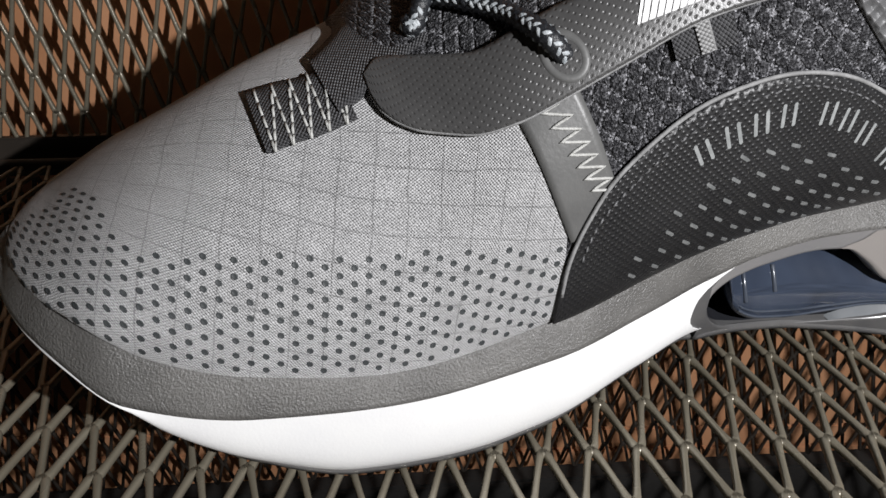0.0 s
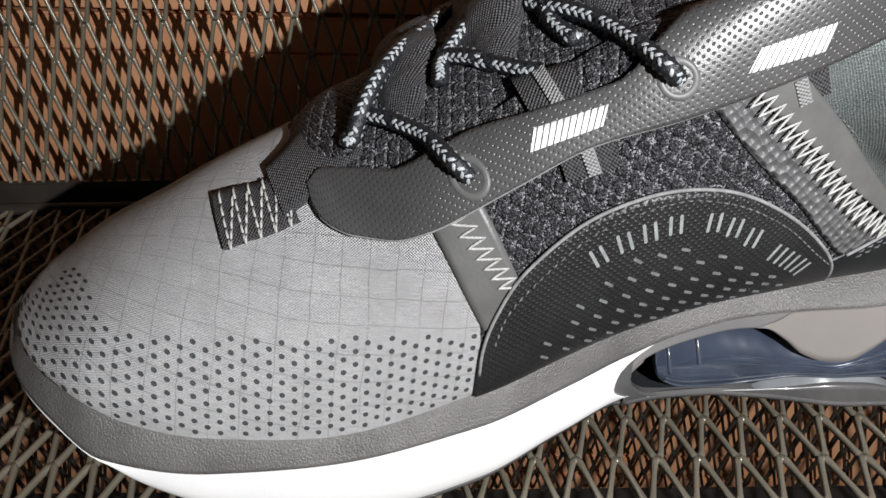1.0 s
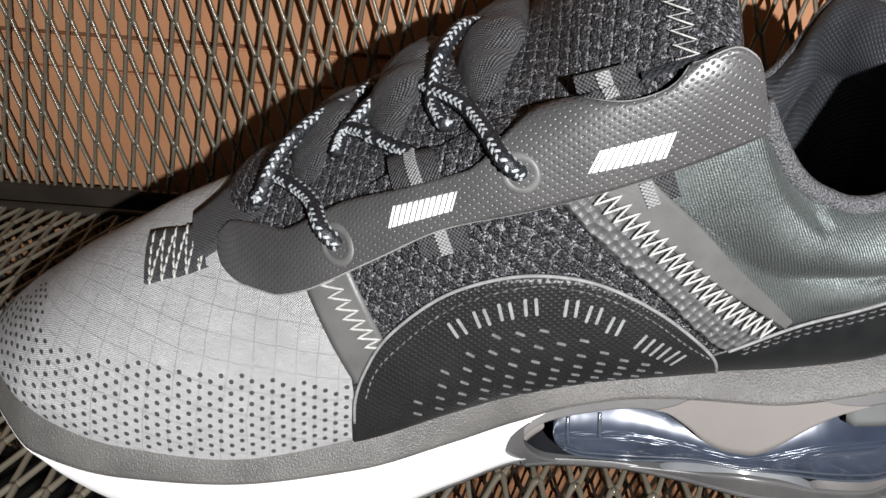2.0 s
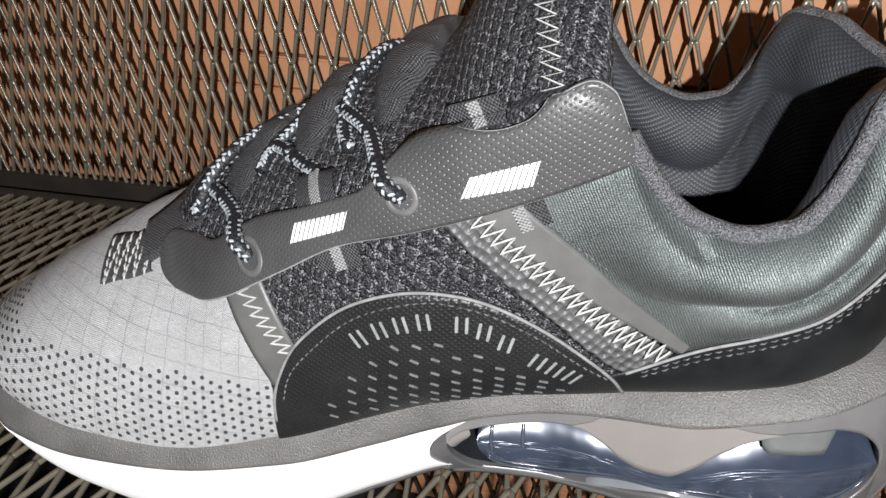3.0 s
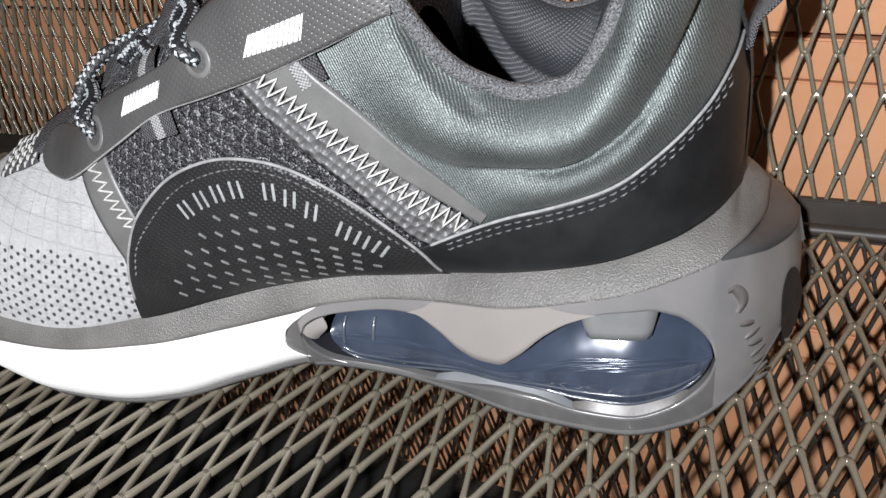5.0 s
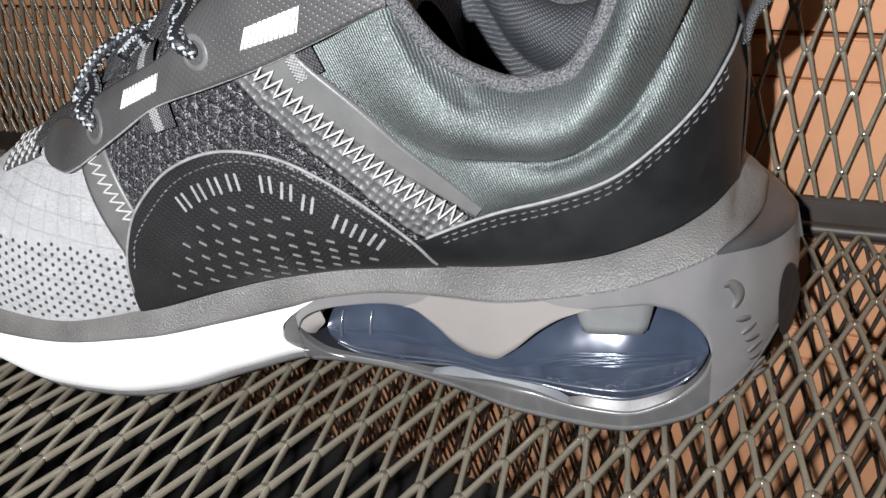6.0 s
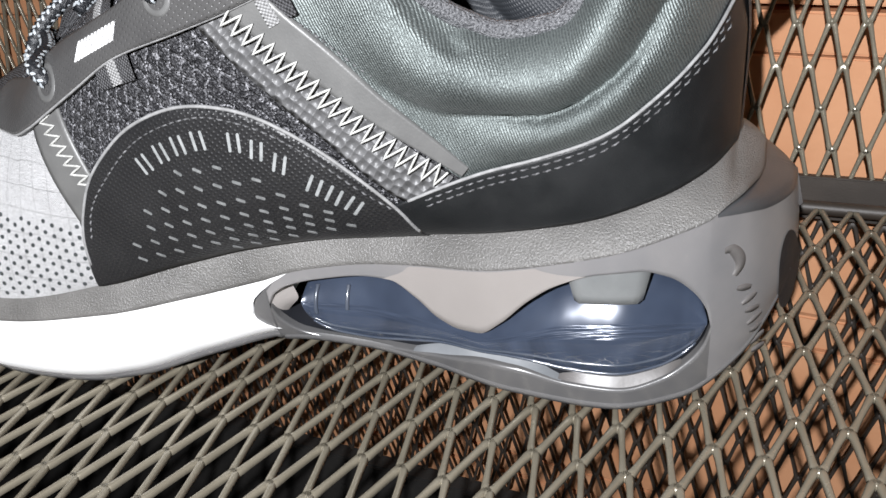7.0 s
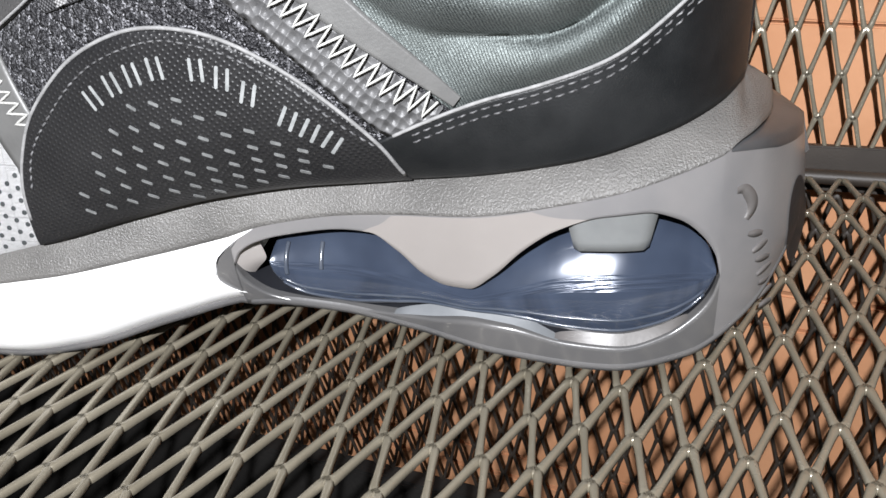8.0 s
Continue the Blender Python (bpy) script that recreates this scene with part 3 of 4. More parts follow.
# front strap, rear strap and their zigzag seams
ribbon("front_strap", [(100, 88), (104, 79), (108, 69), (112, 59)], 12.5, STRAP, shoe, 0.5, "smooth grey overlay film")
zigzag("front_zigzag", [(101, 86), (105, 79.5), (109.5, 72.5), (113.5, 66)], 8, 2.3, THREAD, shoe, 0.75, 0.33, 0.35)
ribbon("quilted_strap", [(158, 112), (166, 103), (176, 93), (186, 83.5), (196, 73), (206, 64)], lambda f: 11 + 1.5 * f, QUILT, shoe, 0.55, "quilted grey film", n=60)
ribbon("rear_strap", [(166, 114), (174, 106), (184, 97), (194, 87), (203, 79), (213, 70)], lambda f: 9.5 - 7.0 * f ** 1.5, STRAP, shoe, 1.4, "smooth grey overlay film", n=60)
zigzag("rear_zigzag", [(163, 110), (167, 106), (175, 98.3), (184, 89.5), (193, 80.5), (202, 73), (210, 68.5)], 21, 2.8, THREAD, shoe, 1.8, 0.30, 0.2)

# arched side panel, its edge, seam, print and slots
arch = smooth([(104, 38), (105, 48), (109, 60), (115, 70), (126, 80), (136, 85.2), (147, 88.1), (158, 87.5), (168, 84.3), (179, 77.6), (189, 68.9), (196, 60.5), (200, 51)])
patch("side_panel", lambda u: w0(u) + 0.9, arch, stations(104, 200, 70), PANEL, shoe, 1.2, "black embossed leather side panel", k=24)
arch_line = [(105, 44), (106, 52), (109, 60.5), (115, 70.5), (126, 80.4), (136, 85.6), (147, 88.4), (158, 87.8), (168, 84.6), (179, 78), (189, 69.3), (196, 61), (199.3, 53)]
cord("panel_edge", [side(a, b, 1.0) for a, b in run_of(arch_line, 60)], 0.45, EDGE, shoe, "grey cut edge", n=120)
stitch_row("panel_stitching", [(a + (2.6 if a < 150 else -0.6), b - (2.6 if 112 < a < 196 else 0)) for a, b in arch_line[1:-1]], DARK_THREAD, shoe, 2.2, 1.6, 0.26, 1.3)


def bar(u, w, length, width, turn, lift):
    """A flat rounded bar on the flank, centred at (u, w), turned by degrees from the shoe's length."""
    c, s = math.cos(radians(turn)), math.sin(radians(turn))
    ring = []
    for k in range(12):
        a = k * math.tau / 12
        x = (length - width) / 2 * (1 if math.cos(a) > 0 else -1) + width / 2 * math.cos(a)
        y = width / 2 * math.sin(a)
        ring.append((u + c * x - s * y, w + s * x + c * y))
    v = [mm(side(a, b, lift - 0.3)) for a, b in ring] + [mm(side(a, b, lift)) for a, b in ring] + [mm(side(u, w, lift))]
    f = [(k, (k + 1) % 12, 12 + (k + 1) % 12, 12 + k) for k in range(12)] + [(12 + k, 12 + (k + 1) % 12, 24) for k in range(12)]
    return v, f


print_bars = [(132.6, 74.0, 118), (138.4, 77.0, 108), (144.0, 79.0, 100), (149.8, 80.2, 94), (159.2, 79.6, 84), (164.6, 77.6, 76), (169.8, 74.2, 70), (177.4, 68.6, 58), (181.6, 65.8, 54), (185.8, 62.8, 48)]
for u, w, turn in print_bars:
    across = radians(turn - 90)
    for e in (-1, 1):
        part("print_bar", mesh_of("print_bar", *bar(u + 1.25 * e * math.cos(across), w + 1.25 * e * math.sin(across), 5.0, 0.85, turn, 1.28), PRINT, True), shoe)
slots = []
for u_a, w_a, u_b, w_b, n in ((141.8, 71.9, 153.1, 73.4, 3), (135.5, 66.3, 162.8, 70.2, 6), (129.1, 60.8, 168, 66.1, 8), (128.2, 56.1, 173.2, 63.1, 9), (121.8, 50.6, 178.8, 61.1, 11), (121.4, 46.0, 178.2, 58.4, 11), (148.6, 48.7, 183.1, 56.6, 7)):
    for i in range(n):
        f = i / max(n - 1, 1)
        slots.append(bar(u_a + (u_b - u_a) * f, w_a + (w_b - w_a) * f, 2.5, 0.8, -34 + 16 * f, 1.36))
for v, f in slots:
    part("dash", mesh_of("dash", v, f, DASH, True), shoe)

# perforated toe
perf_top = smooth([(-8, 10), (-4, 20), (2, 31), (8, 40), (12, 38), (16, 29), (20, 23.5), (26, 23.2), (35, 24.8), (60, 27.5), (73, 27.5), (86, 25), (99, 22), (108, 18)])
holes = []
row = 0
s = 2.0
while s < 42:
    for i in range(40):
        u = -7.5 + 5.6 * (i + (0.5 if row % 2 else 0)) + 0.12 * s
        if u > 105.5 or s > perf_top(u):
            continue
        verts = []
        for r, lift in ((0.70, 0.02), (0.64, 0.16), (0.44, 0.05)):
            verts += [mm(side(u + r * math.cos(k * math.tau / 8), s + r * math.sin(k * math.tau / 8), lift, 2)) for k in range(8)]
        faces = [(o + k, o + (k + 1) % 8, o + 8 + (k + 1) % 8, o + 8 + k) for o in (0, 8) for k in range(8)]
        holes.append((verts, faces + [tuple(range(16, 24))]))
    s += 1.62
    row += 1
joined("perforation_field", holes, HOLE, vamp, "dark punched holes", "stuff")

# eyestay flap with its reflective stripes and eyelets
flap_lo = smooth([(71, 85), (71.4, 82.8), (73, 80.4), (76, 78.8), (80, 78), (88, 78.4), (96, 81.2), (104, 85.4), (115, 91.3), (131, 99.5), (150, 105), (164, 109), (180, 114.5), (197.5, 121)])
flap_hi = smooth([(71, 85.2), (74, 87.5), (80, 88.5), (90, 90.5), (99, 95.5), (107, 100), (124, 106.5), (138, 112.5), (145, 119.5), (152, 124.5), (160, 127), (169, 128), (176, 130.5), (183, 136.5), (189, 139.2), (193, 137), (195.5, 131), (197.5, 122)])
flap = patch("eyestay_flap", flap_lo, flap_hi, stations(71, 197.5, 90), FLAP, shoe, 2.3, "dark grey embossed eyestay flap")
cord("flap_edge", [side(u, flap_lo(u), 1.5) for u in stations(71, 197.4, 50)], 0.4, EDGE, flap, "pale cut edge", n=120)
cord("flap_edge", [side(u, flap_hi(u), 1.7) for u in stations(71, 197.4, 60)], 0.28, EDGE, flap, "pale cut edge", n=140)


def stripe(a, b, c, d):
    """A slanted block of reflective threads between four corners (u, w) on the flap."""
    rows = []
    for i in range(23):
        f = i / 22
        lo, hi = Vector(a).lerp(Vector(d), f), Vector(b).lerp(Vector(c), f)
        jag = 0.35 * math.sin(i * 2.4)
        o = 2.25 if i % 2 else 2.5
        rows.append([side(*lo.lerp(hi, x), o if 0 < x < 1 else 1.8) for x in (0, 0.03 + 0.02 * jag, 0.3, 0.7, 0.97 + 0.02 * jag, 1)])
    return sheet("reflective_stripe", rows, REFLECT, flap, "white reflective stitched stripe")


stripe((118, 97.6), (119.5, 102.2), (134.2, 107.6), (132.6, 103.2))
stripe((161, 113.2), (163.5, 118.4), (178.6, 122.8), (176.8, 116.8))


def eyelet(u, w, lift, out=4.3, hole=2.5):
    rows = []
    for i in range(25):
        a = i * math.tau / 24
        rows.append([side(u + r * math.cos(a), w + r * math.sin(a), lift + h) for r, h in ((out, -0.4), (out, 0.25), (out - 0.6, 0.5), (hole + 0.5, 0.5), (hole, 0.1), (hole, -0.3))])
    ring = sheet("eyelet", rows, EYELET, flap, "grey eyelet ring")
    disc = [mm(side(u + hole * math.cos(k * math.tau / 16), w + hole * math.sin(k * math.tau / 16), lift + 0.08)) for k in range(16)]
    part("hole", mesh_of("hole", disc, [tuple(range(16))], CORE), ring)


eyelet(105.4, 92.2, 2.0)
eyelet(147.4, 112.6, 2.0)

# webbing loops with a pale band, above and below the flap
for u, w, turn, n in ((130, 96.3, 14, "lower"), (174.5, 108.6, 20, "lower"), (124, 108.6, 22, "upper"), (165, 131, 18, "upper")):
    c, s = math.cos(radians(turn)), math.sin(radians(turn))
    at = lambda x, y: (u + c * x - s * y, w + s * x + c * y)
    loop = ribbon("webbing_loop", [at(-6, 0), at(-2, 0), at(2, 0), at(6, 0)], 6.0, WEB, shoe, 1.3, "black webbing loop with pale band", n=16)
    ribbon("pale_band", [at(0.2, -3.0), at(0, 0), at(-0.2, 3.0)], 2.9, WEB_LIGHT, loop, 1.7, n=10)

# toe tag: webbing sewn down with white zigzags
tag_path = [(48.5, 77.2), (54, 79), (60, 80.6), (66.5, 83)]
tag = ribbon("toe_tag", tag_path, 7.2, WEB, shoe, 1.2, "black webbing toe tag with white stitches", n=24)
ribbon("tag_webbing", [(63, 83), (70, 87), (76, 90.5), (83, 94.5)], 7.0, WEB, tag, 1.8, n=24)
for i in range(5):
    a, b = 50.5 + 3.6 * i, 77.6 + 1.15 * i
    for e in (-1, 1):
        line = [(a - 1.3, b + 3.5), (a - 0.2, b), (a + 0.9, b - 3.8)] if e < 0 else [(a + 0.9, b - 3.8), (a + 1.6, b + 0.2), (a + 2.2, b + 3.9)]
        stitch_row("tag_stitch", line, THREAD, tag, 1.5, 1.35, 0.32, 1.35)

# tongue
crown = smooth([(67, 90), (72, 95), (80, 100), (95, 106), (110, 114), (130, 125), (148, 131), (156, 138), (165, 152), (180, 166), (192, 172)])


def tongue_foot(u):
    """Where the tongue meets the near flank at u: across and up."""
    v = tongue_edge(u)
    row = TABLE[round((u + 9) / STEP)]
    return v, float(np.interp(v, row[0][40:], row[1][40:])) + (0.8 if u < 112 else -2.0)


def tongue_at(u, v, lift=0.0):
    edge_v, edge_w = tongue_foot(u)
    x = min(abs(v - MID) / (MID - edge_v), 1)
    return Vector((u, v, edge_w + (crown(u) - edge_w) * (1 - x ** 1.8) + lift))


rows = []
for u in even_steps(67, 192, 70):
    edge_v, _ = tongue_foot(u)
    rows.append([tongue_at(u, MID + (MID - edge_v) * (-1 + j / 20), 0.6 * math.sin(u * 0.27) * (1 - (1 - j / 20) ** 2)) for j in range(41)])
for d in (3, 10, 25, 60):
    rows.append([p + Vector((1.5 if d < 5 else -2, 0, -min(d, p.z - 60))) for p in rows[70]])
tongue = sheet("tongue", rows, KNIT, shoe, "padded black marled knit tongue")

for u, reach, fat in ((95, -20, 4.5), (117, -22, 5.5), (141, -24, 6.5)):
    rows = []
    for v in even_steps(reach, 34, 30):
        f = (v - reach) / (34 - reach)
        r = []
        for j in range(13):
            x = -1 + j / 6
            h = fat * (1 - x * x) ** 0.6 * min(1, 3.2 * f + 0.15) + 0.5 + 0.7 * math.sin(v * 0.45 + u + 1.8 * x) + 0.35 * math.sin(v * 1.1 - 2.5 * x)
            r.append(tongue_at(u + x * 9 * min(1, 0.3 + 2.2 * f) + 0.12 * (v + 20), v, h if abs(x) < 1 else -1))
        rows.append(r)
    sheet("tongue_strap", rows, WEB, tongue, "black ribbed webbing strap")
line = []
for i in range(14):
    for j, dx in enumerate((-2.2, 2.2)):
        u = 181 + dx - 0.35 * i
        edge_v, edge_w = tongue_foot(u)
        h = min(max((135 + 2.4 * i + 1.2 * j - edge_w) / (crown(u) - edge_w), 0), 0.98)
        line.append(mm(tongue_at(u, MID - (1 - h) ** (1 / 1.8) * (MID - edge_v)) + Vector((0, -0.5, 0.4))))
part("tongue_zigzag", mesh_of("tongue_zigzag", *tube(line, 0.00038, 6, 1, (0, -1, 0)), THREAD), tongue, "white zigzag stitching")


# laces
def clear_of_tongue(p):
    if 68 < p[0] < 190 and p[1] > tongue_edge(p[0]):
        p = Vector((p[0], p[1], max(p[2], tongue_at(p[0], p[1]).z + 1.5)))
    return p


def lace(path, n):
    """A braided cord: a dark round core covered with slanting yarn bumps, some of them pale."""
    n = n * 2
    pts = [clear_of_tongue(p) for p in run_of(path, n)]
    sides, core = 12, 1.9
    rows, frames = [], []
    for i, p in enumerate(pts):
        t = (pts[min(i + 1, n)] - pts[max(i - 1, 0)]).normalized()
        a = t.cross(Vector((0, -1, 0.3))).normalized()
        b = a.cross(t)
        frames.append((p, t, a, b))
        rows.append([mm(p + core * (math.cos(k * math.tau / sides) * a + math.sin(k * math.tau / sides) * b)) for k in range(sides)])
    v, f = lattice(rows, True, True)
    pick = []
    length = sum((pts[i + 1] - pts[i]).length for i in range(n))
    rings = int(length / 0.98)
    for j in range(rings):
        x = (j + 0.5) / rings * n
        p, t, a, b = frames[int(x)]
        p = p.lerp(frames[min(int(x) + 1, n)][0], x - int(x))
        for k in range(6):
            ang = (k + 0.5 * (j % 2)) * math.tau / 6
            out = math.cos(ang) * a + math.sin(ang) * b
            tan = out.cross(t)
            lean = 0.75 if j % 2 else -0.75
            d1 = (t + tan * lean).normalized()
            d2 = out.cross(d1)
            start, ring_start = len(f), len(v)
            for m in range(6):
                c, q = math.cos(m * math.tau / 6), math.sin(m * math.tau / 6)
                v.append(mm(p + out * (core - 0.2) + d1 * 1.0 * c + d2 * 0.56 * q))
            v.append(mm(p + out * (core + 0.40)))
            f += [(ring_start + m, ring_start + (m + 1) % 6, ring_start + 6) for m in range(6)]
            if k % 2 == j % 2 and (j + k) % 7:
                pick += list(range(start, start + 6))
    return part("lace", mesh_of("lace", v, f, LACE, other=FLECK, pick=pick), shoe, "black braided lace with pale flecks")


def on(u, w, lift):
    return side(u, w, lift)


lace([on(105.4, 92.2, 1.6), on(103, 94.5, 4.4), (97, -26, 99), (90, -17, 100), (85.5, -12, 99.5), (84, -8, 97)], 44)
lace([(81, -14, 85.5), (81, -15.5, 89), (83, -15, 98), (89, -9, 106.5), (97, 1, 111), (108, 14, 112), (116, 28, 106)], 64)
lace([(103, -16.5, 96), (103.5, -14.5, 100), (105, -10, 107), (113, -2, 116), (122, 10, 120), (132, 24, 117)], 52)
lace([(123, -28.5, 106), (117, -22, 108), (110, -14, 108), (105, -8, 106)], 32)
lace([on(147.4, 112.6, 1.6), on(144.5, 115.2, 4.4), (137, -27, 121), (130, -17, 122.5), (126, -10, 121)], 44)
lace([(131, -26, 109), (130.5, -25.5, 112), (128, -17, 119), (130, -7, 128), (136, 4, 133), (144, 18, 130)], 52)
lace([(88, -4, 103), (96, 6, 106), (106, 20, 103)], 26)

# ---- sole ----
b0 = smooth([(-12, 43), (-4, 39), (5, 34.5), (15, 29.5), (22, 21.5), (38, 10.5), (60, 1.6), (85, 0.3), (105, 3), (130, 9), (155, 13), (175, 11), (195, 8), (220, 4.5), (245, 2), (262, 3.5), (276, 10), (286, 20), (294, 34), (297, 42)])
vs = smooth([(-12, 6), (-10, -8), (-4, -22), (5, -33), (15, -41), (40, -46), (75, -47.5), (105, -46), (130, -40), (150, -35), (175, -34), (195, -36.5), (220, -42), (245, -43), (264, -38), (278, -29), (288, -17), (294, -6), (297, 5)])
band_lo = smooth([(-12, 46), (0, 41), (15, 32.5), (40, 27), (70, 25), (100, 27.5), (128, 31), (148, 34), (160, 37.5), (181, 40.5), (215, 43.5), (237, 47.4), (257, 52.4), (266, 55), (274, 57.6), (282, 58), (290, 57), (297, 56)])
carrier_top = smooth([(262, 53.8), (270, 55.4), (279, 55), (288, 53), (297, 51)])


def both(name, rows, mat, parent, label=""):
    """A part on the near side and its twin on the far side."""
    sheet(name, [[twin(p) for p in reversed(r)] for r in rows], mat, parent, label)
    return sheet(name, rows, mat, parent, label)


# grey rubber band round the foot of the upper
def heel_lean(u):
    """How far the band's lower edge stays in front of the carrier round the heel."""
    return 13.0 * min(max((u - 268) / 29, 0), 1) ** 1.1


rows = []
for u in stations(-12, 297, 120):
    uu = min(max(u, -9), 278)
    top_v, top_w = v0(uu) + 0.9, w0(uu) + 1.1
    uu -= 1.4 * min(max((uu - 266) / 12, 0), 1)
    low_v, low_w = vs(u), band_lo(u)
    r = []
    for j in range(11):
        x = j / 10
        r.append(Vector((uu + (u - heel_lean(u) - uu) * min(1, x * 1.6), top_v + (low_v - 0.8 - top_v) * (0.75 * x + 0.25 * math.sin(x * math.pi / 2)), top_w + (low_w - top_w) * (0.75 * x + 0.25 * (1 - math.cos(x * math.pi / 2))))))
    r.insert(0, Vector((uu, top_v + 3, top_w - 1)))
    r.append(Vector((u - heel_lean(u), low_v + 0.8, low_w - 0.9)))
    r.append(Vector((u - heel_lean(u), low_v + 3, low_w - 0.6)))
    rows.append(r)
both("rubber_band", rows, BAND, shoe, "pebbled grey rubber foxing band")

# white foam, ending in a curved face at the carrier
foam_end = smooth([(0, 159), (0.12, 150.5), (0.3, 146), (0.5, 145), (0.75, 148), (1, 156)])
rows = []
for i in range(91):
    r = []
    for j in range(13):
        x = j / 12
        f = 1 - (1 - i / 90) ** 1.0
        u = -11.5 + (foam_end(x) + 11.5) * (0.5 - 0.5 * math.cos(math.pi * f)) if f < 1 else foam_end(x)
        top = band_lo(u)
        low = min(b0(u) + 1.5, top)
        bulge = 0.9 * math.sin(math.pi * x) - 5.0 * x ** 7
        r.append(Vector((u, vs(u) - bulge, top + (low - top) * x)))
    rows.append(r)
rows.append([p + Vector((-1.0, 5, 0)) for p in rows[-1]])
rows.append([p + Vector((-2.0, 20, 0)) for p in rows[-2]])
both("white_foam", rows, WHITE, shoe, "bright white foam forefoot midsole")

# smoky carrier with an open window
win_top = smooth([(150, 26), (152, 29.5), (157, 32.5), (165, 34.5), (182, 36.3), (188, 36), (195, 31.5), (201, 26), (207, 23.8), (212, 23.8), (218, 27.8), (226, 35.5), (233, 40.3), (243, 43.8), (252, 44.5), (259, 42), (264.5, 37), (268, 31), (269.5, 25)])
win_low = smooth([(150, 26), (152, 21), (158, 15.5), (170, 12.6), (185, 11.6), (200, 12), (213, 13.8), (221, 13.2), (235, 9.6), (248, 8.6), (258, 11), (264.5, 15.5), (268, 20), (269.5, 25)])


def wall(u, w, off=0.0):
    """The sole's near wall behind the foam, drawn in a little towards the ground."""
    x = (w - b0(u)) / max(band_lo(u) - b0(u), 1)
    lean = 0.20 * max(0.0, w - 28) * min(max((u - 268) / 29, 0), 1)
    return Vector((u - lean, vs(u) + 3.0 * (1 - min(max(x, 0), 1)) ** 3 - off, w))


rows_top, rows_low = [], []
for u in stations(150, 269.5, 100):
    t, m, n, b = band_lo(u), win_top(u), win_low(u), b0(u)
    rows_top.append([wall(u, t + (m - t) * j / 8) for j in range(9)] + [wall(u, m - 0.3, -0.8), wall(u, m - 0.2, -5)])
    rows_low.append([wall(u, n + 0.6, -2.6), wall(u, n + 0.2, -0.8)] + [wall(u, n + (b - n) * j / 6) for j in range(7)] + [wall(u, b - 0.2, -3)])
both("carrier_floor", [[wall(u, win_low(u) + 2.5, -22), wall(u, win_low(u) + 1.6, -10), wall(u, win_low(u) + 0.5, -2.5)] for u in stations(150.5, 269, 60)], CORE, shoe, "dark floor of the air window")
carrier = both("carrier_upper", rows_top, SMOKE, shoe, "smoky translucent grey air carrier")
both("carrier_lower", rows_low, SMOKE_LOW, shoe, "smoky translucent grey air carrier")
rows = []
for i in range(9):
    r = []
    for j in range(13):
        x = j / 12
        a = foam_end(x) + 0.2
        u = a + (150.4 - a) * i / 8 if a < 150 else a
        r.append(wall(u, band_lo(u) + (b0(u) - band_lo(u)) * x, 0.3))
    rows.append(r)
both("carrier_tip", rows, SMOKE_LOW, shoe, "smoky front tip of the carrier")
lids = []
rows = []
for u in [269.5 + 27.5 * math.sin(math.pi / 2 * i / 30) for i in range(31)]:
    top = carrier_top(u)
    inner = Vector((u - heel_lean(u) - 2, vs(u) + 3, band_lo(u) - 1.0))
    edge = wall(u, top)
    lid = [inner, inner.lerp(edge, 0.5) + Vector((0.4, 0, 0.5)), inner.lerp(edge, 0.85) + Vector((0.3, 0, 0.5))]
    lids.append(lid + [wall(u, top, 0.1), wall(u, top - 2.2 * min((u - 269.5) / 14, 1), 0.1)])
    rows.append([wall(u, top + (b0(u) - top) * j / 14) for j in range(15)])
both("carrier_lip", lids, CORE_RUBBER, shoe, "dark upper lip of the heel carrier")
both("carrier_heel", rows, SMOKE, shoe, "smoky translucent grey heel of the carrier")

# taupe and white inner walls that show at the front of the window
tip_edge = smooth([(14, 148.6), (17.6, 150), (22, 153.5), (25.9, 156.8), (29, 156.2), (34.5, 154.4)])
rows = [[wall(149 + (tip_edge(w) - 149) * j / 8, w, -0.9 - 0.5 * j) for j in range(9)] for w in even_steps(15, 34.5, 24)]
both("inner_wall", rows, TAUPE, shoe, "taupe inner wall of the carrier")
rows = [[wall(tip_edge(w) + (156.8 + (w - 25.9) * 0.8 - tip_edge(w)) * j / 6 - 2.6, w, -8.0) for j in range(7)] for w in even_steps(25.9, 35, 14)]
both("inner_foam", rows, WHITE, shoe, "white foam seen inside the carrier")

# taupe shank that hangs between the lobes
rows = []
for u in stations(186, 240, 70):
    t, m = band_lo(u) - 0.6, win_top(u) + 0.2
    t = m + (t - m) * min(1, max(0.02, (240 - u) / 12), 1) * min(1, max(0.02, (u - 186) / 8))
    rows.append([wall(u, t + (m - t) * j / 8, 0.35) for j in range(9)] + [wall(u, m - 0.3, -0.3)])
both("shank_tab", rows, TAUPE, shoe, "taupe tab between the air lobes")

# the air bag: two lobes and a neck
mid_w = smooth([(158, 26), (179, 25), (190, 24), (203, 22), (211, 21), (218, 22.6), (226, 25), (235, 27), (249, 28), (262, 27), (268.6, 26)])
rad = smooth([(159, 0.6), (159.6, 3.4), (161, 5.8), (164, 8.6), (169, 10.9), (179, 12), (190, 9.8), (203, 5.8), (211, 4.8), (217, 6.2), (224, 9.6), (235, 15), (247, 17), (257, 14.6), (263, 10.5), (267, 5), (268.6, 0.8)])
def bag_depth(u, up, out):
    """How deep the bag's skin lies: round, and leaning back towards its top."""
    return vs(u) + 1.8 + 0.09 * rad(u) + rad(u) * (0.7 * (1 - out) + 0.5 * up)


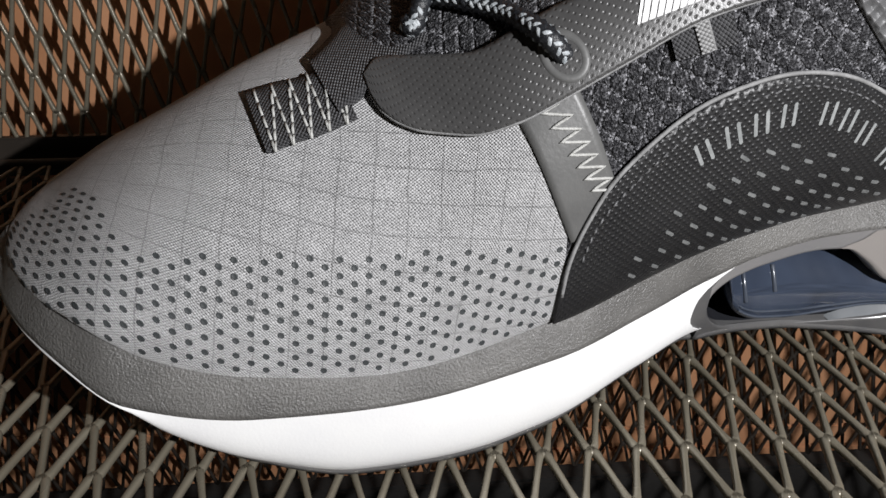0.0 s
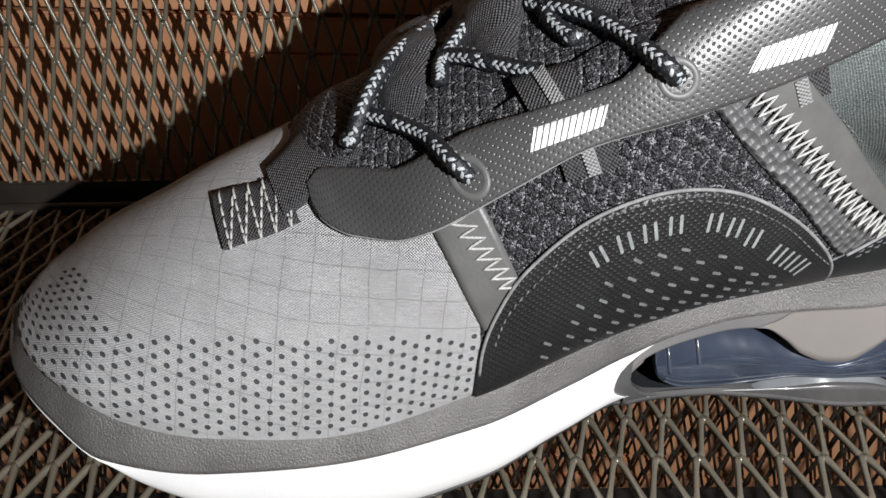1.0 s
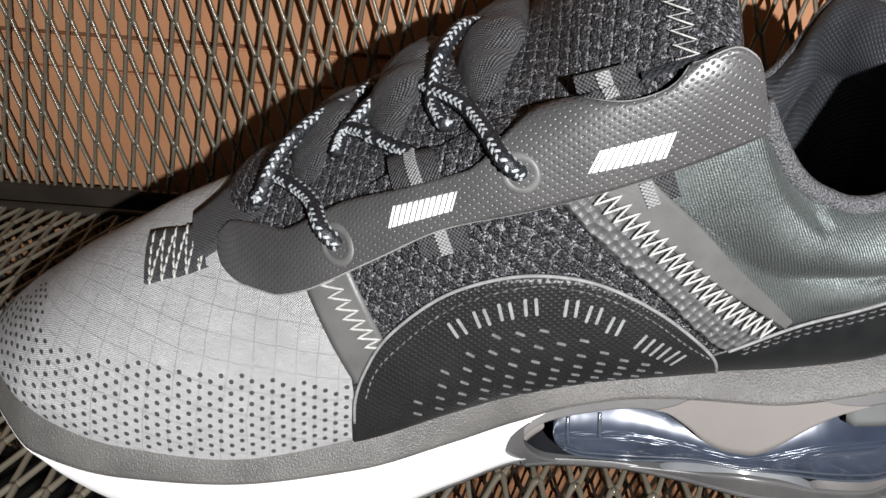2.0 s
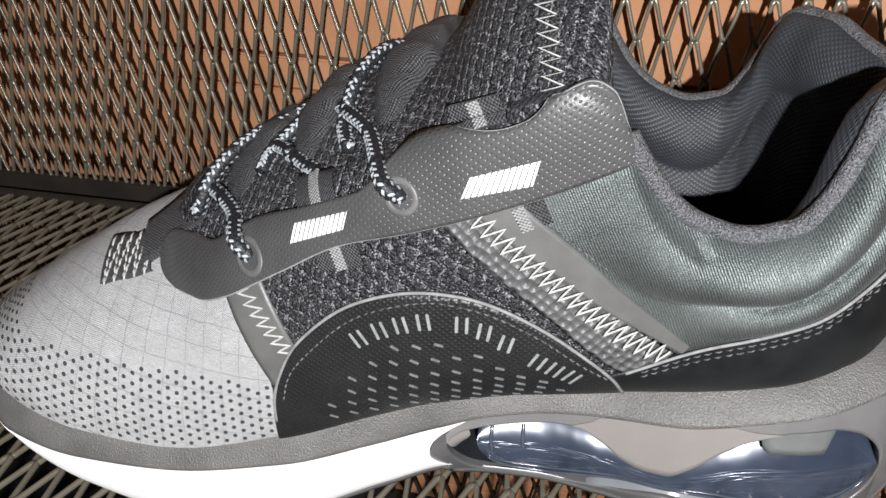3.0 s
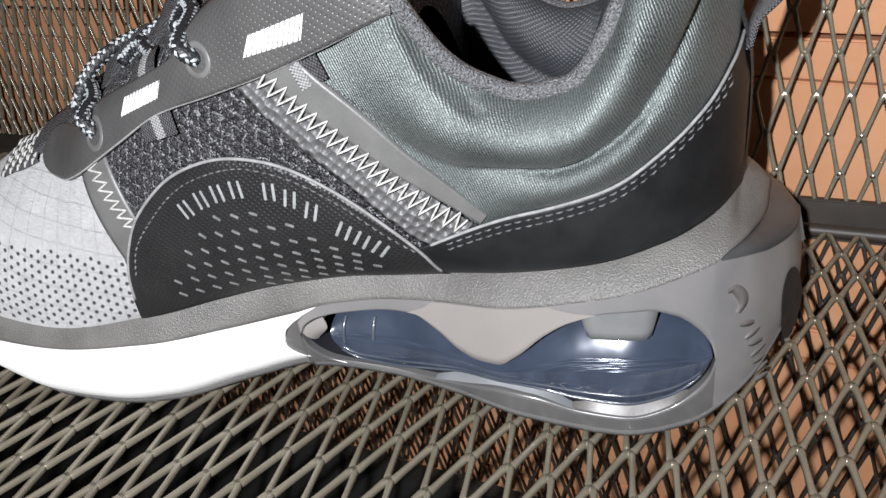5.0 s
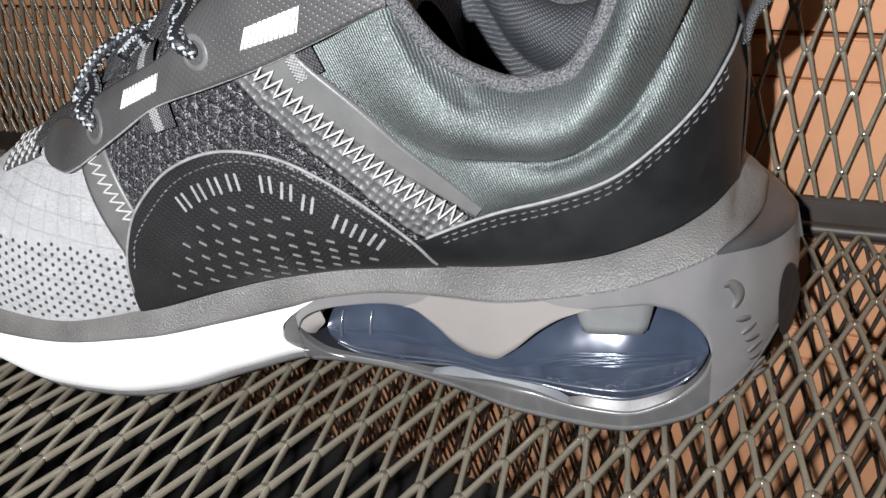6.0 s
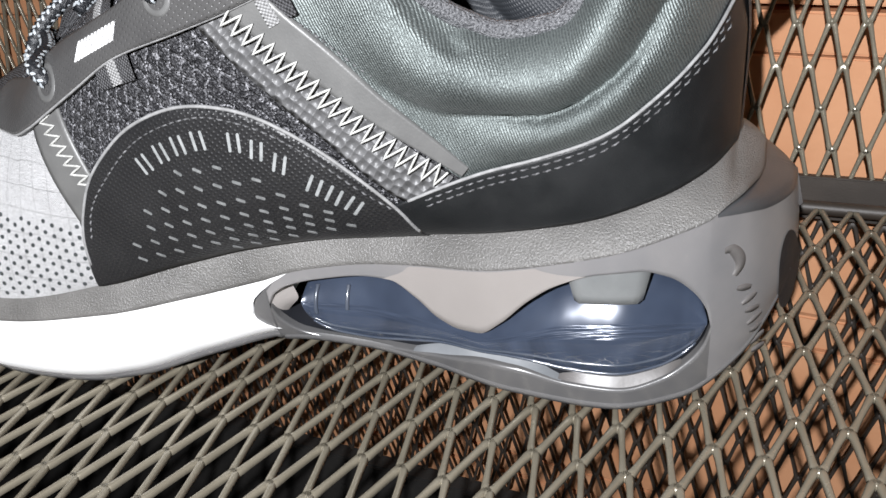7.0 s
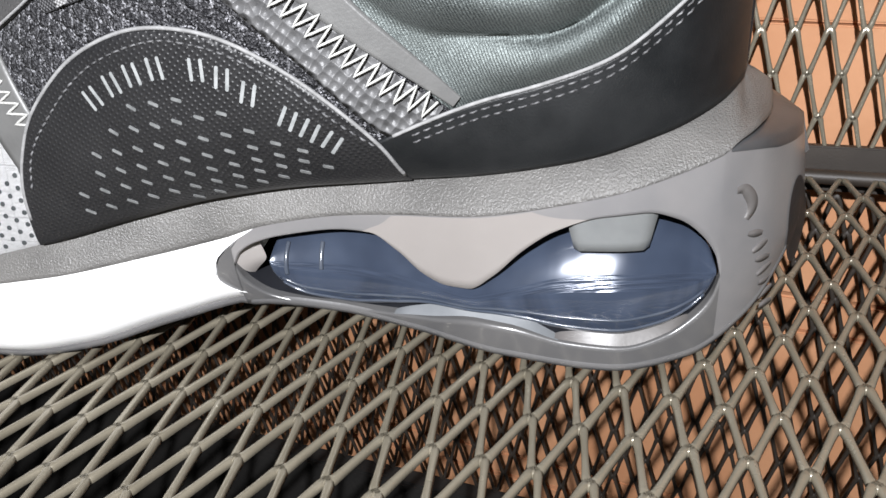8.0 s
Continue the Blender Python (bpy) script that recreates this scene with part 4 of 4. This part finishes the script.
rows = []
for u in stations(159, 268.6, 120):
    q = rad(u)
    rows.append([Vector((u, bag_depth(u, math.sin(a), math.cos(a)), mid_w(u) + q * math.sin(a))) for a in (k * math.tau / 28 for k in range(28))])
bag = sheet("air_bag", rows, AIR, shoe, "glossy dark blue air cushion", closed=True, ends=True)
for turn, thick in ((0.62, 0.35), (0.80, 0.4)):
    cord("bag_seam", [(u, bag_depth(u, -turn, math.sqrt(1 - turn * turn)), mid_w(u) - rad(u) * turn) for u in even_steps(162, 266, 44)], thick, FILM, bag, "pale welded seam", n=110)
rows = []
for x in even_steps(-1, 1, 12):
    r = []
    for y in (0, 0.02, 0.25, 0.5, 0.75, 1):
        u = 245 + x * (8.2 + 2.3 * y)
        r.append(Vector((u, vs(u) + (3.2 if y == 0 or abs(x) == 1 else 1.4), 34.6 + 10.4 * y)))
    rows.append(r)
# reflections on the front lobe, modelled as thin pale arcs
for u, lo, hi in ((163.2, -0.4, 0.55), (172.5, -0.15, 0.4)):
    cord("bag_reflection", [(u + 1.5 * x * x, bag_depth(u, math.sin(x), math.cos(x)) - 0.05, mid_w(u) + rad(u) * math.sin(x)) for x in even_steps(lo, hi, 8)], 0.6, FILM, bag, "pale arc that stands in for a reflection", n=24)
sheet("weld_plate", rows, PLATE, bag, "pale weld plate")
rows = []
for u in even_steps(191, 233, 28):
    f = (u - 191) / 42
    low = win_low(u) + 0.4 + 0.8 * math.sin(math.pi * f)
    rows.append([Vector((u, vs(u) + 2.0 + 0.5 * j, low + 0.55 * j * math.sin(math.pi * f) ** 0.8)) for j in range(6)])
sheet("inner_foam", rows, CLEAR, shoe, "pale inner foam under the neck")
rows = []
for u in even_steps(232, 263, 26):
    f = math.sin(math.pi * (u - 232) / 31) ** 0.6
    rows.append([Vector((u, vs(u) + 2.4 + 0.5 * j, win_low(u) + 0.5 + 0.75 * j * f)) for j in range(5)])
sheet("weld_flange", rows, MARK, bag, "pale weld flange under the rear lobe")
# added black sheet behind the bag: the shade of the hollow sole as colour
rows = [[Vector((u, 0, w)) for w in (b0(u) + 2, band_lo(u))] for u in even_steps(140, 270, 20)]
sheet("core", rows, CORE, shoe, "black sheet standing in for shade inside the sole")

# outsole
rows = []
for u in stations(-11.8, 290, 110):
    v = vs(u) + (2.8 if u > 150 else 4.6 * min(1, max(0.2, (u + 12) / 30)))
    r = [Vector((u, v + 0.3, b0(u) + 2.2)), Vector((u, v - 0.5, b0(u) + 1.2)), Vector((u, v - 0.2, b0(u) - 0.2))]
    rows.append(r + [Vector((u, v + (MID - v) * x, max(b0(u) - 0.4, 0.1))) for x in (0.1, 0.5, 1)])
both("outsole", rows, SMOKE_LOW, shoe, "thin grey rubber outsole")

# heel marks: plain raised shapes, and the dark rear window
def wall_strip(path, width, mat):
    """A thin raised strip on the carrier along a path of (u, w), fading to a point at its ends."""
    pts = run_of(path, 16)
    rows = []
    for i, p in enumerate(pts):
        q, r = pts[max(i - 1, 0)], pts[min(i + 1, 16)]
        d = (r - q).normalized()
        g = width / 2 * (0.25 + 0.75 * math.sin(math.pi * (0.1 + 0.8 * i / 16)))
        rows.append([wall(p[0] - d[1] * g * x, p[1] + d[0] * g * x, o) for x, o in ((-1, -0.2), (-1, 0.22), (1, 0.22), (1, -0.2))])
    return sheet("heel_mark", rows, mat, shoe)


wall_strip([(271.9, 46), (273.9, 45.8), (275.9, 43), (276.2, 40.4), (274.8, 38.2)], 3.0, MARK)
for u, w, turn in ((277.4, 33.6, -0.4), (278.8, 29.6, 0.5), (279.8, 25.8, -0.3), (280.8, 22, 0.4), (281.7, 18, -0.3), (282.4, 14, 0.4), (282.9, 10.4, -0.2)):
    wall_strip([(u - 1.9, w - 1.6 * turn), (u, w), (u + 1.9, w + 1.6 * turn)], 1.9, MARK)
rows = [[wall(290.6 + 3.6 * r * math.cos(q), 29 + 12 * r * math.sin(q), 0.5) for r in (0.04, 0.4, 0.75, 1)] for q in (k * math.tau / 24 for k in range(25))]
sheet("rear_window", rows, CORE, shoe, "dark rear window of the carrier")

# heel webbing and pull loop
pts = run_of([(276.6, 3, 65), (277.0, 3, 82), (276.4, 3, 96), (273.8, 3, 106), (270.0, 3, 116), (267.4, 3, 123)], 30)
sheet("heel_webbing", [[p + Vector((0.6 - 0.02 * d * d, d, 0)) for d in (-8, -7.6, -4, 0, 4, 7.6, 8)] for p in pts], WEB_HEEL, shoe, "ribbed dark grey heel webbing")
loop = run_of([(270.5, 3, 112), (270.8, 3, 122), (272.5, 3, 132), (277, 3, 138), (282, 3, 135), (284.5, 3, 126), (283.5, 3, 118), (280.5, 3, 111), (277, 3, 105), (275.3, 3, 98)], 50)
rows = []
for i, p in enumerate(loop):
    t = (loop[min(i + 1, 50)] - loop[max(i - 1, 0)]).normalized()
    nrm = Vector((0, 1, 0)).cross(t).normalized()
    wide = (Vector((0, 0.76, 0)) + nrm * 0.65 * math.sin(math.pi * min(1, 1.12 * i / 50))).normalized()
    flat = wide.cross(t)
    rows.append([p + wide * dv + flat * dn for dv, dn in ((-6.5, -0.7), (-6.5, 0.7), (0, 0.8), (6.5, 0.7), (6.5, -0.7), (0, -0.8))])
sheet("pull_loop", rows, WEB_HEEL, shoe, "dark grey webbing pull loop", closed=True, ends=True)
